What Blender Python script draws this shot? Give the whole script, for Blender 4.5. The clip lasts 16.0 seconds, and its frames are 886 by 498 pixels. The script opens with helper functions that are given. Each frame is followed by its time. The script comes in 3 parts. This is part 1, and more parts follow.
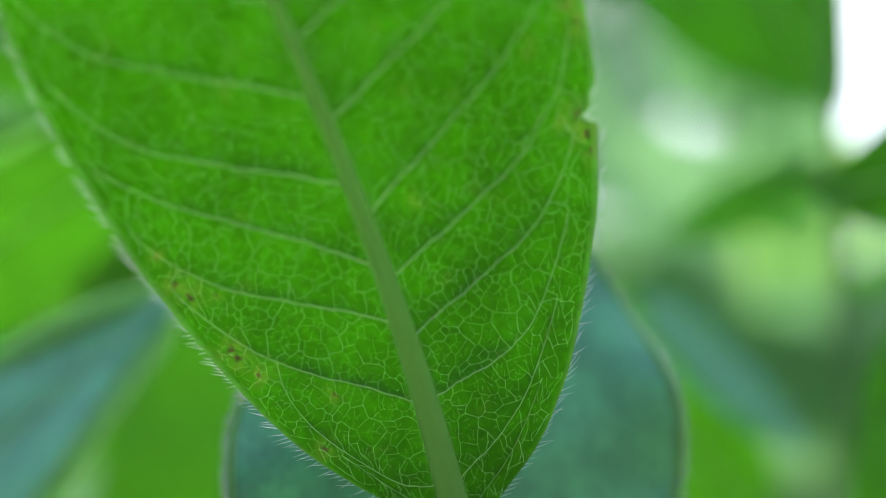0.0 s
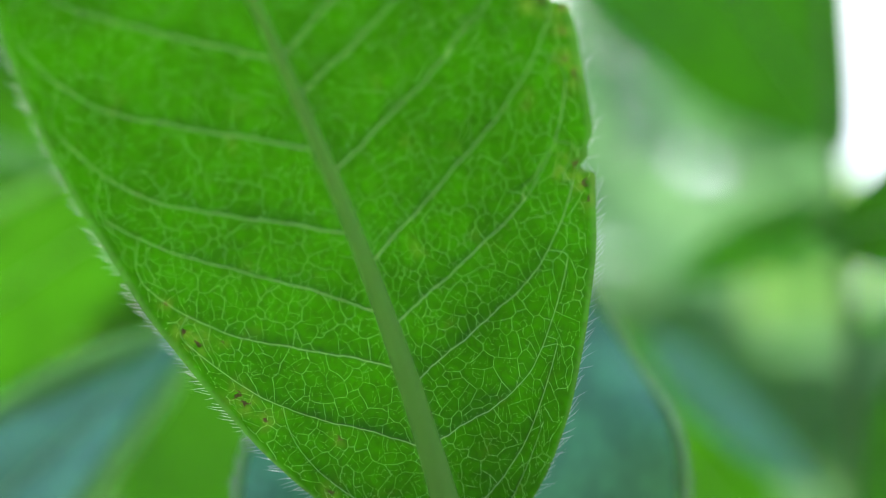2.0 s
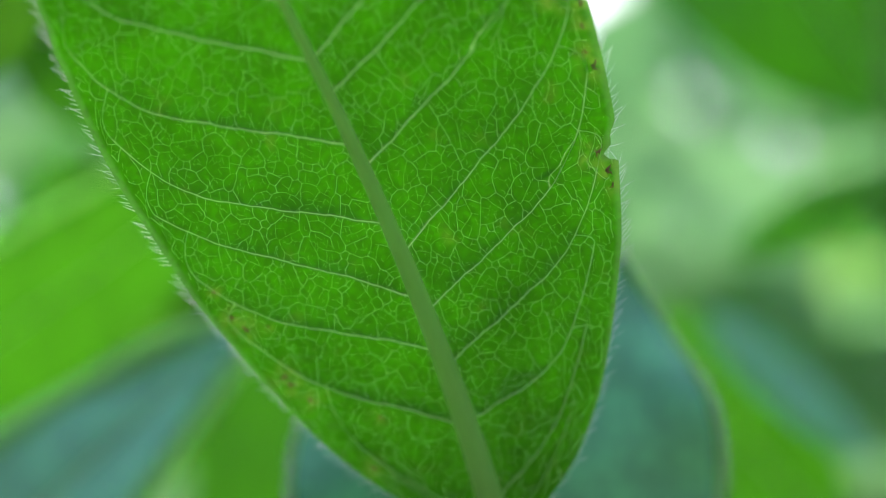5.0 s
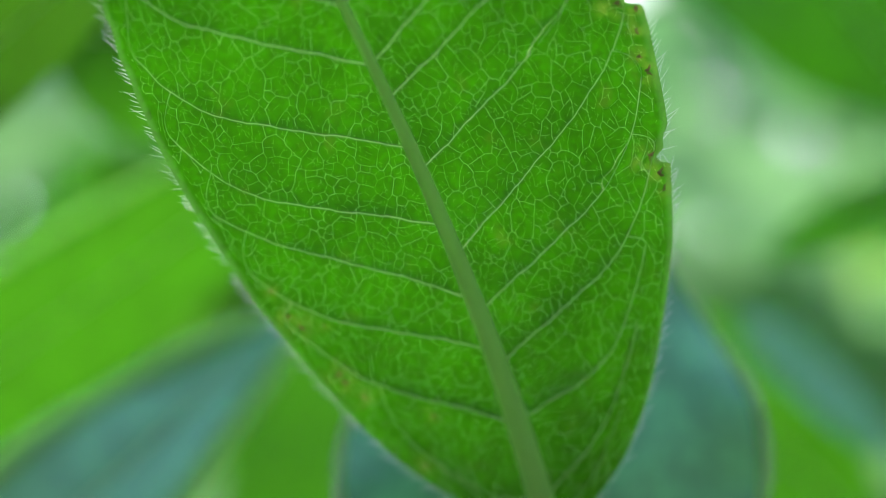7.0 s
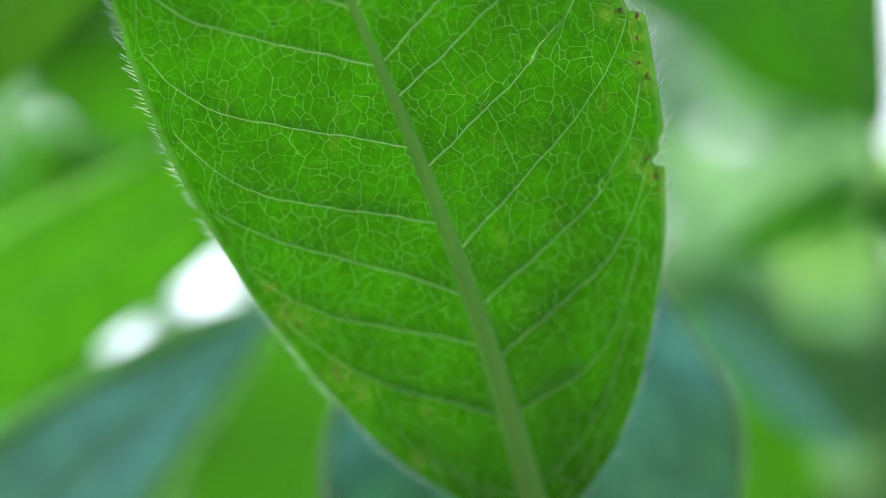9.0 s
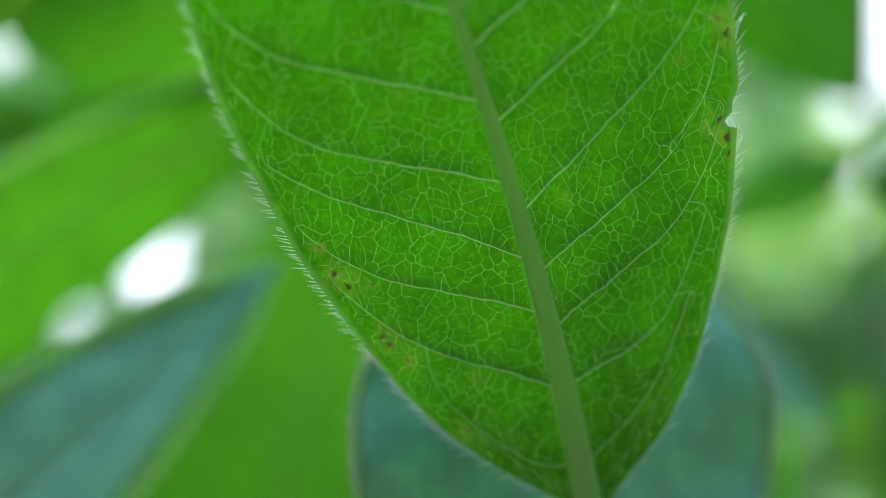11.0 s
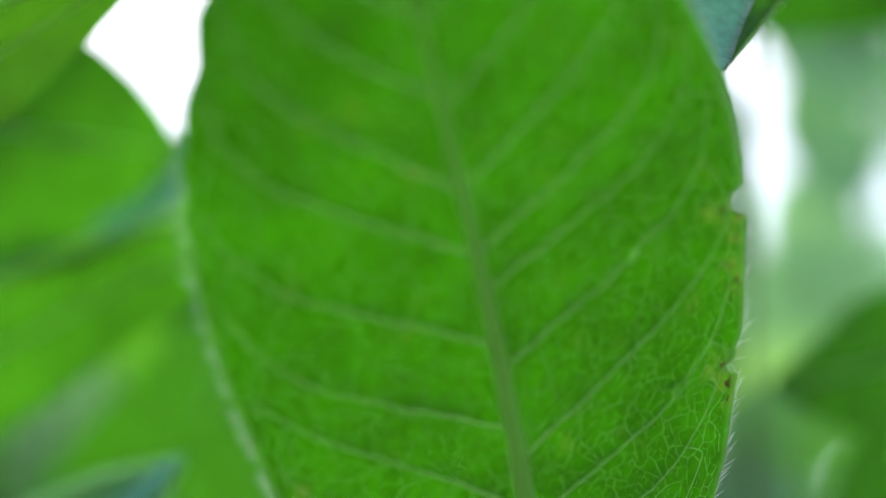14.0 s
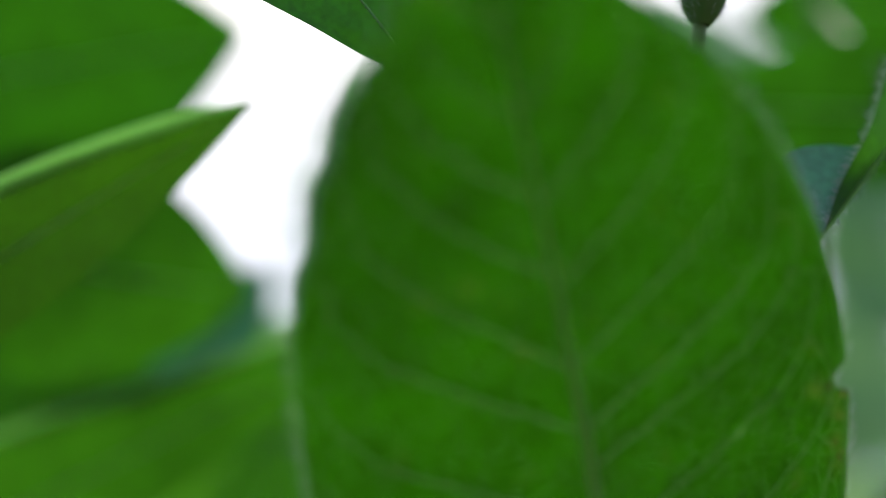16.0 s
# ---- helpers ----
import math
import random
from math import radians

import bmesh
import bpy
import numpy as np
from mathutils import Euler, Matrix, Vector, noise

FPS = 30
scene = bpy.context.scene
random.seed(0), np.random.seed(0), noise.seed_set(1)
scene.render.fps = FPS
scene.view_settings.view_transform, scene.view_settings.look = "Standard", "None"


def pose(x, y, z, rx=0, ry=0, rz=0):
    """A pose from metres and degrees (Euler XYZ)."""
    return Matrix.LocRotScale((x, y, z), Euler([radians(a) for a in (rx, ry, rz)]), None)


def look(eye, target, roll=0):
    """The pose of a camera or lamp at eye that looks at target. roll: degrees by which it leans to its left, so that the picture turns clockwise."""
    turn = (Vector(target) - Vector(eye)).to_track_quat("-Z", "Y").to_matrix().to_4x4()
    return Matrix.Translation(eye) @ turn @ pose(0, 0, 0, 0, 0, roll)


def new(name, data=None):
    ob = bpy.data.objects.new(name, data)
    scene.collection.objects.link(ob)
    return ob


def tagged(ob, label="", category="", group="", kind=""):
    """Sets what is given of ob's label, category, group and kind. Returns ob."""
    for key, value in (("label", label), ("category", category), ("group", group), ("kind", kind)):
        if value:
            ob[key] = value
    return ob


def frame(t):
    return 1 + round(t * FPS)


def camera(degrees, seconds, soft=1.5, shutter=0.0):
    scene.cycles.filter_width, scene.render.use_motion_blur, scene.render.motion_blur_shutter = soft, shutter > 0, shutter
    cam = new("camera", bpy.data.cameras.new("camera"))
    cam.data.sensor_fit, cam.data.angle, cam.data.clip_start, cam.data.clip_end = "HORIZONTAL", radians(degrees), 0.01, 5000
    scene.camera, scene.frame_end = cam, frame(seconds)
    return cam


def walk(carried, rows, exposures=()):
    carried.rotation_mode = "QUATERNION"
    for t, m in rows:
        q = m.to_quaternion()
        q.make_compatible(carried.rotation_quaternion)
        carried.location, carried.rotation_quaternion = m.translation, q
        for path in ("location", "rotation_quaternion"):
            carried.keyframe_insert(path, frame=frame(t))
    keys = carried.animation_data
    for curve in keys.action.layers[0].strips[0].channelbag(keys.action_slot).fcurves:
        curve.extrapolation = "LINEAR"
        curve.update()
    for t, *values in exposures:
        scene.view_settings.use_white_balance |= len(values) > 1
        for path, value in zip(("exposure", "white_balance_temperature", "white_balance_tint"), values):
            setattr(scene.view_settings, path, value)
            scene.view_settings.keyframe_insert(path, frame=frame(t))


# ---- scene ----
from mathutils import geometry
cam = camera(36, 16.0, soft=1.0)
cam.data.dof.use_dof = True
cam.data.dof.focus_distance = 0.0980
cam.data.dof.aperture_fstop = 8.3
PATH = [
    (0, pose(-0.00173, 0.00885, 0.90130, 109.563, 0.879, -5.039)),
    (0.5, pose(-0.00140, 0.00894, 0.90172, 110.072, 0.807, -4.743)),
    (1, pose(-0.00152, 0.00802, 0.90140, 110.602, 0.965, -4.737)),
    (1.5, pose(-0.00164, 0.00742, 0.90132, 110.961, 1.009, -4.779)),
    (2, pose(-0.00096, 0.00646, 0.90124, 111.101, 0.856, -4.338)),
    (2.5, pose(-0.00075, 0.00549, 0.90117, 111.088, 0.973, -4.036)),
    (3, pose(-0.00018, 0.00464, 0.90114, 110.936, 0.942, -3.588)),
    (3.5, pose(0.00072, 0.00413, 0.90088, 110.909, 0.974, -2.947)),
    (4, pose(0.00200, 0.00317, 0.90061, 110.717, 0.896, -2.138)),
    (6.3, pose(0.00318, 0.00107, 0.90017, 109.689, 0.025, 0.659)),
    (6.5, pose(0.00224, 0.00104, 0.90015, 109.762, 0.081, 0.602)),
    (7, pose(-0.00000, 0.00000, 0.90000, 110.000, 0.000, 0.000)),
    (7.5, pose(-0.00173, -0.00119, 0.89998, 110.209, 0.275, -0.953)),
    (8, pose(-0.00280, -0.00249, 0.90008, 110.242, 0.434, -1.907)),
    (8.5, pose(-0.00426, -0.00261, 0.90026, 110.038, 0.439, -2.740)),
    (9, pose(-0.00585, -0.00165, 0.89990, 109.657, 0.551, -3.306)),
    (9.2, pose(-0.00665, -0.00075, 0.89995, 109.469, 0.495, -3.592)),
    (11.3, pose(-0.01964, 0.00579, 0.90166, 108.361, 1.173, -8.854)),
    (11.5, pose(-0.02133, 0.00654, 0.90226, 108.384, 1.314, -9.684)),
    (12, pose(-0.02542, 0.00816, 0.90447, 108.171, 1.702, -11.937)),
    (12.5, pose(-0.02924, 0.00976, 0.90621, 108.709, 2.278, -14.382)),
    (13, pose(-0.03157, 0.01109, 0.90853, 109.422, 2.682, -16.371)),
    (13.5, pose(-0.03178, 0.01131, 0.91050, 110.841, 2.588, -17.366)),
    (14, pose(-0.03156, 0.01097, 0.91232, 112.575, 2.320, -17.495)),
    (14.5, pose(-0.03218, 0.01106, 0.91369, 114.128, 2.121, -17.260)),
    (15, pose(-0.03341, 0.01153, 0.91469, 115.372, 1.864, -16.951)),
    (15.5, pose(-0.03559, 0.01132, 0.91535, 116.221, 1.341, -16.998)),
    (16, pose(-0.03734, 0.01126, 0.91624, 117.194, 1.201, -17.294)),
]
EXPOSURES = [(0, 1.94), (9, 1.92), (11.5, 1.75), (12.5, 1.86), (13.5, 1.82), (14.5, 1.66), (15.2, 1.32), (15.6, 1.02), (16, 0.60)]
walk(cam, PATH, EXPOSURES)

# ---- sky and sun: bright hazy day, seen from under the leaves ----
SUN_ELEVATION, SUN_TURN = 66.0, 8.0
world = bpy.data.worlds.new("sky")
scene.world = world
world.use_nodes = True
sky = world.node_tree.nodes.new("ShaderNodeTexSky")
sky.sky_type = "NISHITA"
sky.sun_disc = False
sky.sun_elevation = radians(SUN_ELEVATION)
sky.sun_rotation = radians(SUN_TURN)
sky.dust_density = 6.0
world.node_tree.links.new(sky.outputs[0], world.node_tree.nodes["Background"].inputs[0])
world.node_tree.nodes["Background"].inputs[1].default_value = 0.15
sun = new("sun", bpy.data.lights.new("sun", "SUN"))
sun.data.energy, sun.data.angle, sun.data.color = 1.0, radians(35), (1.0, 0.97, 0.91)
az, el = radians(SUN_TURN), radians(SUN_ELEVATION)
sun.matrix_world = look((math.sin(az) * math.cos(el) * 9, math.cos(az) * math.cos(el) * 9, 0.9 + math.sin(el) * 9), (0, 0, 0.9))

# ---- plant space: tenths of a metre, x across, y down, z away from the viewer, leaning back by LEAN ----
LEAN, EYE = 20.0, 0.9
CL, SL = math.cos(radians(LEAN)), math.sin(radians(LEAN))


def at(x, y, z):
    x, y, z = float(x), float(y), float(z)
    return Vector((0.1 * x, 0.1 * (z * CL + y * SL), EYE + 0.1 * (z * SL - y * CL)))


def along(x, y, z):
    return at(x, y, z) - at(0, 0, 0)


# ---- materials ----
def nodes_of(name):
    m = bpy.data.materials.new(name)
    m.use_nodes = True
    m.node_tree.nodes.clear()
    return m, m.node_tree.nodes, m.node_tree.links


def node(nodes, kind, **values):
    n = nodes.new(kind)
    for key, value in values.items():
        n.inputs[key].default_value = value
    return n


def ramp(nodes, links, source, low, high, a, b):
    r = nodes.new("ShaderNodeValToRGB")
    r.color_ramp.elements[0].position, r.color_ramp.elements[1].position = low, high
    r.color_ramp.elements[0].color, r.color_ramp.elements[1].color = (*a, 1), (*b, 1)
    links.new(source, r.inputs[0])
    return r.outputs[0]


def blend(nodes, links, fac, a, b):
    m = nodes.new("ShaderNodeMix")
    m.data_type = "RGBA"
    for socket, value in ((m.inputs[0], fac), (m.inputs[6], a), (m.inputs[7], b)):
        if isinstance(value, (int, float)):
            socket.default_value = value
        elif isinstance(value, tuple):
            socket.default_value = (*value, 1)
        else:
            links.new(value, socket)
    return m.outputs[2]


def leaf_material(name, surface, glow, share, rough, patch=0.25, relief=0.3, gloss=0.5):
    """A leaf blade: a waxy surface over a sheet that lets light through, with blotches."""
    m, nodes, links = nodes_of(name)
    out = nodes.new("ShaderNodeOutputMaterial")
    uv = nodes.new("ShaderNodeTexCoord")
    n1 = node(nodes, "ShaderNodeTexNoise", Scale=260.0, Detail=3.0)
    n2 = node(nodes, "ShaderNodeTexNoise", Scale=1500.0, Detail=4.0)
    links.new(uv.outputs["UV"], n1.inputs["Vector"])
    links.new(uv.outputs["UV"], n2.inputs["Vector"])
    lo, hi = 1.0 - patch, 1.0 + patch
    big = ramp(nodes, links, n1.outputs[0], 0.35, 0.68, (lo, lo, lo), (hi, hi, hi * 0.9))
    fine = ramp(nodes, links, n2.outputs[0], 0.3, 0.7, (0.78, 0.78, 0.78), (1.16, 1.16, 1.16))

    def times(a, b):
        k = nodes.new("ShaderNodeMix")
        k.data_type, k.blend_type = "RGBA", "MULTIPLY"
        k.inputs[0].default_value = 1.0
        for socket, value in ((k.inputs[6], a), (k.inputs[7], b)):
            if isinstance(value, tuple):
                socket.default_value = (*value, 1)
            else:
                links.new(value, socket)
        return k.outputs[2]

    shade = times(big, fine)
    top, through_colour = times(shade, surface), times(shade, glow)
    height = n2.outputs[0]
    bump = node(nodes, "ShaderNodeBump", Strength=relief, Distance=0.00015)
    links.new(height, bump.inputs["Height"])
    wax = node(nodes, "ShaderNodeBsdfPrincipled", Roughness=rough)
    wax.inputs["Specular IOR Level"].default_value = gloss
    links.new(top, wax.inputs["Base Color"])
    links.new(bump.outputs[0], wax.inputs["Normal"])
    sheet = nodes.new("ShaderNodeBsdfTranslucent")
    links.new(through_colour, sheet.inputs["Color"])
    links.new(bump.outputs[0], sheet.inputs["Normal"])
    mix = nodes.new("ShaderNodeMixShader")
    mix.inputs[0].default_value = share
    links.new(wax.outputs[0], mix.inputs[1])
    links.new(sheet.outputs[0], mix.inputs[2])
    links.new(mix.outputs[0], out.inputs[0])
    return m


def underside_material(name, surface, glow, share):
    """The underside of the main leaf: a sheet that lets light through, pale where veins run in it, worn where it is eaten, with fine grit and quilting."""
    m, nodes, links = nodes_of(name)
    out = nodes.new("ShaderNodeOutputMaterial")
    uv = nodes.new("ShaderNodeTexCoord").outputs["UV"]

    def grain(scale, detail, at_place=uv):
        n = node(nodes, "ShaderNodeTexNoise", Scale=scale, Detail=detail)
        links.new(at_place, n.inputs["Vector"])
        return n

    def maths(kind, a, b, clamp=False):
        k = nodes.new("ShaderNodeMath")
        k.operation, k.use_clamp = kind, clamp
        for socket, value in ((k.inputs[0], a), (k.inputs[1], b)):
            if isinstance(value, (int, float)):
                socket.default_value = value
            else:
                links.new(value, socket)
        return k.outputs[0]

    def bent(place, scale, far):
        k = nodes.new("ShaderNodeVectorMath")
        k.operation = "MULTIPLY_ADD"
        links.new(grain(scale, 1.0).outputs[1], k.inputs[0])
        k.inputs[1].default_value = (far, far, 0.0)
        links.new(place, k.inputs[2])
        return k.outputs[0]

    def level(source, low, high, a, b):
        return ramp(nodes, links, source, low, high, (a, a, a), (b, b, b))

    place = bent(bent(uv, 520.0, 0.0009), 2300.0, 0.00022)
    along_vein = nodes.new("ShaderNodeAttribute")
    along_vein.attribute_name = "vein"
    total = along_vein.outputs["Fac"]
    big = level(grain(190.0, 3.0).outputs[0], 0.32, 0.70, 0.80, 1.22)
    fine = level(grain(1500.0, 4.0).outputs[0], 0.3, 0.7, 0.86, 1.12)
    grit = node(nodes, "ShaderNodeTexVoronoi", Scale=3000.0)
    grit.voronoi_dimensions = "2D"
    links.new(place, grit.inputs["Vector"])
    shade = maths("MULTIPLY", maths("MULTIPLY", big, fine), level(grit.outputs["Color"], 0.1, 0.9, 0.84, 1.16))
    eaten = nodes.new("ShaderNodeAttribute")
    eaten.attribute_name = "worn"
    patchy = maths("MULTIPLY", eaten.outputs["Fac"], level(grain(1400.0, 3.0).outputs[0], 0.38, 0.60, 0.0, 1.0))
    pale = maths("MAXIMUM", level(grain(330.0, 4.0).outputs[0], 0.62, 0.76, 0.0, 0.45), patchy, True)

    def tone(colour, vein, worn):
        k = nodes.new("ShaderNodeMix")
        k.data_type, k.blend_type = "RGBA", "MULTIPLY"
        k.inputs[0].default_value = 1.0
        k.inputs[6].default_value = (*colour, 1)
        links.new(shade, k.inputs[7])
        return blend(nodes, links, maths("MULTIPLY", total, 0.62), blend(nodes, links, pale, k.outputs[2], worn), vein)

    top, inside = tone(surface, (0.36, 0.55, 0.26), (0.080, 0.165, 0.025)), tone(glow, (0.37, 0.60, 0.25), (0.092, 0.21, 0.015))
    quilt = grain(620.0, 2.0, place).outputs[0]
    soft = node(nodes, "ShaderNodeBump", Strength=0.22, Distance=0.00035)
    links.new(quilt, soft.inputs["Height"])
    bump = node(nodes, "ShaderNodeBump", Strength=0.5, Distance=0.00006)
    links.new(total, bump.inputs["Height"])
    links.new(soft.outputs[0], bump.inputs["Normal"])
    wax = node(nodes, "ShaderNodeBsdfPrincipled", Roughness=0.55)
    wax.inputs["Specular IOR Level"].default_value = 0.25
    links.new(top, wax.inputs["Base Color"])
    links.new(bump.outputs[0], wax.inputs["Normal"])
    sheet = nodes.new("ShaderNodeBsdfTranslucent")
    links.new(inside, sheet.inputs["Color"])
    links.new(bump.outputs[0], sheet.inputs["Normal"])
    mix = nodes.new("ShaderNodeMixShader")
    mix.inputs[0].default_value = share
    links.new(wax.outputs[0], mix.inputs[1])
    links.new(sheet.outputs[0], mix.inputs[2])
    links.new(mix.outputs[0], out.inputs[0])
    return m


def plain_material(name, colour, other, scale, rough, share=0.0, glow=(0, 0, 0)):
    """A grainy surface between two colours; share lets some light through it."""
    m, nodes, links = nodes_of(name)
    out = nodes.new("ShaderNodeOutputMaterial")
    uv = nodes.new("ShaderNodeTexCoord")
    n1 = node(nodes, "ShaderNodeTexNoise", Scale=scale, Detail=5.0)
    links.new(uv.outputs["Object"], n1.inputs["Vector"])
    col = ramp(nodes, links, n1.outputs[0], 0.3, 0.7, colour, other)
    bump = node(nodes, "ShaderNodeBump", Strength=0.3, Distance=0.0002)
    links.new(n1.outputs[0], bump.inputs["Height"])
    wax = node(nodes, "ShaderNodeBsdfPrincipled", Roughness=rough)
    links.new(col, wax.inputs["Base Color"])
    links.new(bump.outputs[0], wax.inputs["Normal"])
    last = wax
    if share:
        sheet = node(nodes, "ShaderNodeBsdfTranslucent", Color=(*glow, 1))
        last = nodes.new("ShaderNodeMixShader")
        last.inputs[0].default_value = share
        links.new(wax.outputs[0], last.inputs[1])
        links.new(sheet.outputs[0], last.inputs[2])
    links.new(last.outputs[0], out.inputs[0])
    return m


UNDERSIDE = underside_material("leaf_underside", (0.0215, 0.124, 0.0008), (0.0180, 0.131, 0.0003), 0.48)
# One leaf green in three steps: the lit or shaded look is in the colour.
LIGHT = leaf_material("leaf_lit", (0.0354, 0.167, 0.0124), (0.0407, 0.208, 0.00372), 0.5, 0.5, 0.2)
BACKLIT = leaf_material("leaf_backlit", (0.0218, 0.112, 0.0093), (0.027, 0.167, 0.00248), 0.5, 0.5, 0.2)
SHADED = leaf_material("leaf_shaded", (0.0218, 0.105, 0.0070), (0.020, 0.128, 0.0014), 0.5, 0.5, 0.2)
OLIVE = leaf_material("leaf_olive", (0.0307, 0.112, 0.0124), (0.0446, 0.18, 0.00372), 0.5, 0.5, 0.08)
# Brighter green that makes up for light lost among stacked leaves.
LIFTED = leaf_material("leaf_lifted", (0.0729, 0.248, 0.0372), (0.0882, 0.322, 0.0124), 0.55, 0.5, 0.2)
# Next three: sunlight and sky sheen on far foliage, put into a pale base colour.
SUNLIT = leaf_material("leaf_sunlit", (0.198, 0.380, 0.215), (0.177, 0.397, 0.161), 0.5, 0.4, 0.3)
SUNLIT_LIME = leaf_material("leaf_sunlit_lime", (0.22, 0.42, 0.16), (0.25, 0.52, 0.13), 0.55, 0.45, 0.3)
SUNLIT_DULL = leaf_material("leaf_sunlit_dull", (0.135, 0.295, 0.175), (0.114, 0.298, 0.105), 0.45, 0.4, 0.3)
UPPER = leaf_material("leaf_upper", (0.088, 0.35, 0.225), (0.0558, 0.236, 0.0186), 0.12, 0.42, 0.16, relief=0.5, gloss=0.7)
DEEP = leaf_material("leaf_upper_deep", (0.058, 0.280, 0.170), (0.045, 0.20, 0.0186), 0.12, 0.42, 0.2, relief=0.6, gloss=0.6)
VEIN = plain_material("leaf_vein", (0.293, 0.503, 0.258), (0.367, 0.571, 0.34), 900.0, 0.5, 0.6, (0.52, 0.68, 0.476))
NET = plain_material("leaf_vein_net", (0.52, 0.92, 0.42), (0.60, 0.95, 0.50), 900.0, 0.5, 0.4, (0.76, 0.97, 0.56))
MIDRIB = plain_material("leaf_midrib", (0.18, 0.40, 0.10), (0.22, 0.45, 0.13), 700.0, 0.45, 0.6, (0.36, 0.65, 0.21))
RIM = plain_material("leaf_rim", (0.24, 0.47, 0.22), (0.29, 0.52, 0.26), 600.0, 0.5, 0.75, (0.46, 0.78, 0.30))
STEM = plain_material("stem_skin", (0.06, 0.16, 0.04), (0.10, 0.22, 0.06), 300.0, 0.5)
HAIR = plain_material("leaf_hair", (0.422, 0.503, 0.503), (0.49, 0.571, 0.571), 500.0, 0.35, 0.5, (0.51, 0.612, 0.612))
BROWN = plain_material("dead_tissue", (0.07, 0.045, 0.02), (0.16, 0.11, 0.05), 1500.0, 0.7)
EARTH = plain_material("earth", (0.06, 0.045, 0.03), (0.11, 0.085, 0.055), 9.0, 0.95)


# ---- building blocks ----
def mesh_from(name, verts, faces, material, parent=None, uvs=None, label="", smooth=True):
    me = bpy.data.meshes.new(name)
    me.from_pydata([tuple(v) for v in verts], [], faces)
    if uvs is not None:
        layer = me.uv_layers.new(name="UVMap")
        index = np.empty(len(me.loops), dtype=np.int32)
        me.loops.foreach_get("vertex_index", index)
        layer.data.foreach_set("uv", np.asarray(uvs, dtype=np.float32)[index].ravel())
    if smooth:
        me.polygons.foreach_set("use_smooth", [True] * len(me.polygons))
    me.materials.append(material)
    me.update()
    ob = new(name, me)
    if parent:
        ob.parent = parent
    if label:
        tagged(ob, label)
    return ob


def tube_data(points, radii, sides=8, flat=1.0, up=None, ridge=False):
    """Rings round a line; flat squeezes the rings along up; a ridge is only the half towards up."""
    verts, faces = [], []
    n = len(points)
    for i, p in enumerate(points):
        t = (points[min(i + 1, n - 1)] - points[max(i - 1, 0)]).normalized()
        ref = up if up is not None else Vector((0.31, 0.77, 0.55))
        a = t.cross(ref).normalized()
        b = a.cross(t).normalized()
        for k in range(sides):
            w = math.pi * k / (sides - 1) if ridge else 2 * math.pi * k / sides
            verts.append(p + float(radii[i]) * (a * math.cos(w) + b * (flat * math.sin(w))))
    for i in range(n - 1):
        for k in range(sides - 1 if ridge else sides):
            j = (k + 1) % sides
            faces.append((i * sides + k, i * sides + j, (i + 1) * sides + j, (i + 1) * sides + k))
    if ridge:
        return verts, faces
    faces.append(tuple(range(sides - 1, -1, -1)))
    faces.append(tuple(range((n - 1) * sides, n * sides)))
    return verts, faces


def tube(name, points, radii, material, parent=None, sides=8, flat=1.0, up=None, label="", ridge=False):
    v, f = tube_data(points, radii, sides, flat, up, ridge)
    return mesh_from(name, v, f, material, parent, label=label)


def curve_through(points, n):
    """A smooth line through a few points."""
    pts = [points[0] * 2 - points[1], *points, points[-1] * 2 - points[-2]]
    out = []
    for i in range(n):
        u = i / (n - 1) * (len(points) - 1)
        k = min(int(u), len(points) - 2)
        t = u - k
        a, b, c, d = pts[k:k + 4]
        out.append(0.5 * (2 * b + (c - a) * t + (2 * a - 5 * b + 4 * c - d) * t * t + (3 * b - a - 3 * c + d) * t ** 3))
    return out


def smooth_knots(table, n=400):
    xs = np.linspace(table[0][0], table[-1][0], n)
    ys = np.interp(xs, *zip(*table))
    k = np.hanning(31)
    k /= k.sum()
    inner = np.convolve(np.pad(ys, 15, mode="reflect", reflect_type="odd"), k, mode="valid")
    return lambda s: np.interp(s, xs, inner)


def fringe(name, edge, out, tipward, length, radius, parent, seed, lean=0.8, step=1):
    """Fine stiff hairs along an edge, leaning to the leaf's tip."""
    rnd = random.Random(seed)
    verts, faces = [], []
    for p, o, t in zip(edge, out, tipward):
        if rnd.random() < 0.12:
            continue
        side = o.cross(t).normalized()
        d = (o * rnd.uniform(0.7, 1.1) + t * lean * rnd.uniform(0.4, 1.3) + side * rnd.uniform(-0.45, 0.45)).normalized()
        l = length * rnd.uniform(0.45, 1.15)
        a = d.cross(side).normalized()
        b = a.cross(d)
        k = len(verts)
        bend = t * l * rnd.uniform(0.0, 0.25)
        for q, r in ((p - d * radius, radius), (p + d * l * 0.5 + bend * 0.4, radius * 0.65)):
            for w in (0.3, 2.4, 4.5):
                verts.append(q + r * (a * math.cos(w) + b * math.sin(w)))
        verts.append(p + d * l + bend)
        for i in range(3):
            j = (i + 1) % 3
            faces += [(k + i, k + j, k + 3 + j, k + 3 + i), (k + 3 + i, k + 3 + j, k + 6)]
    return mesh_from(name, verts, faces, HAIR, parent, label="fringe of fine white hairs")


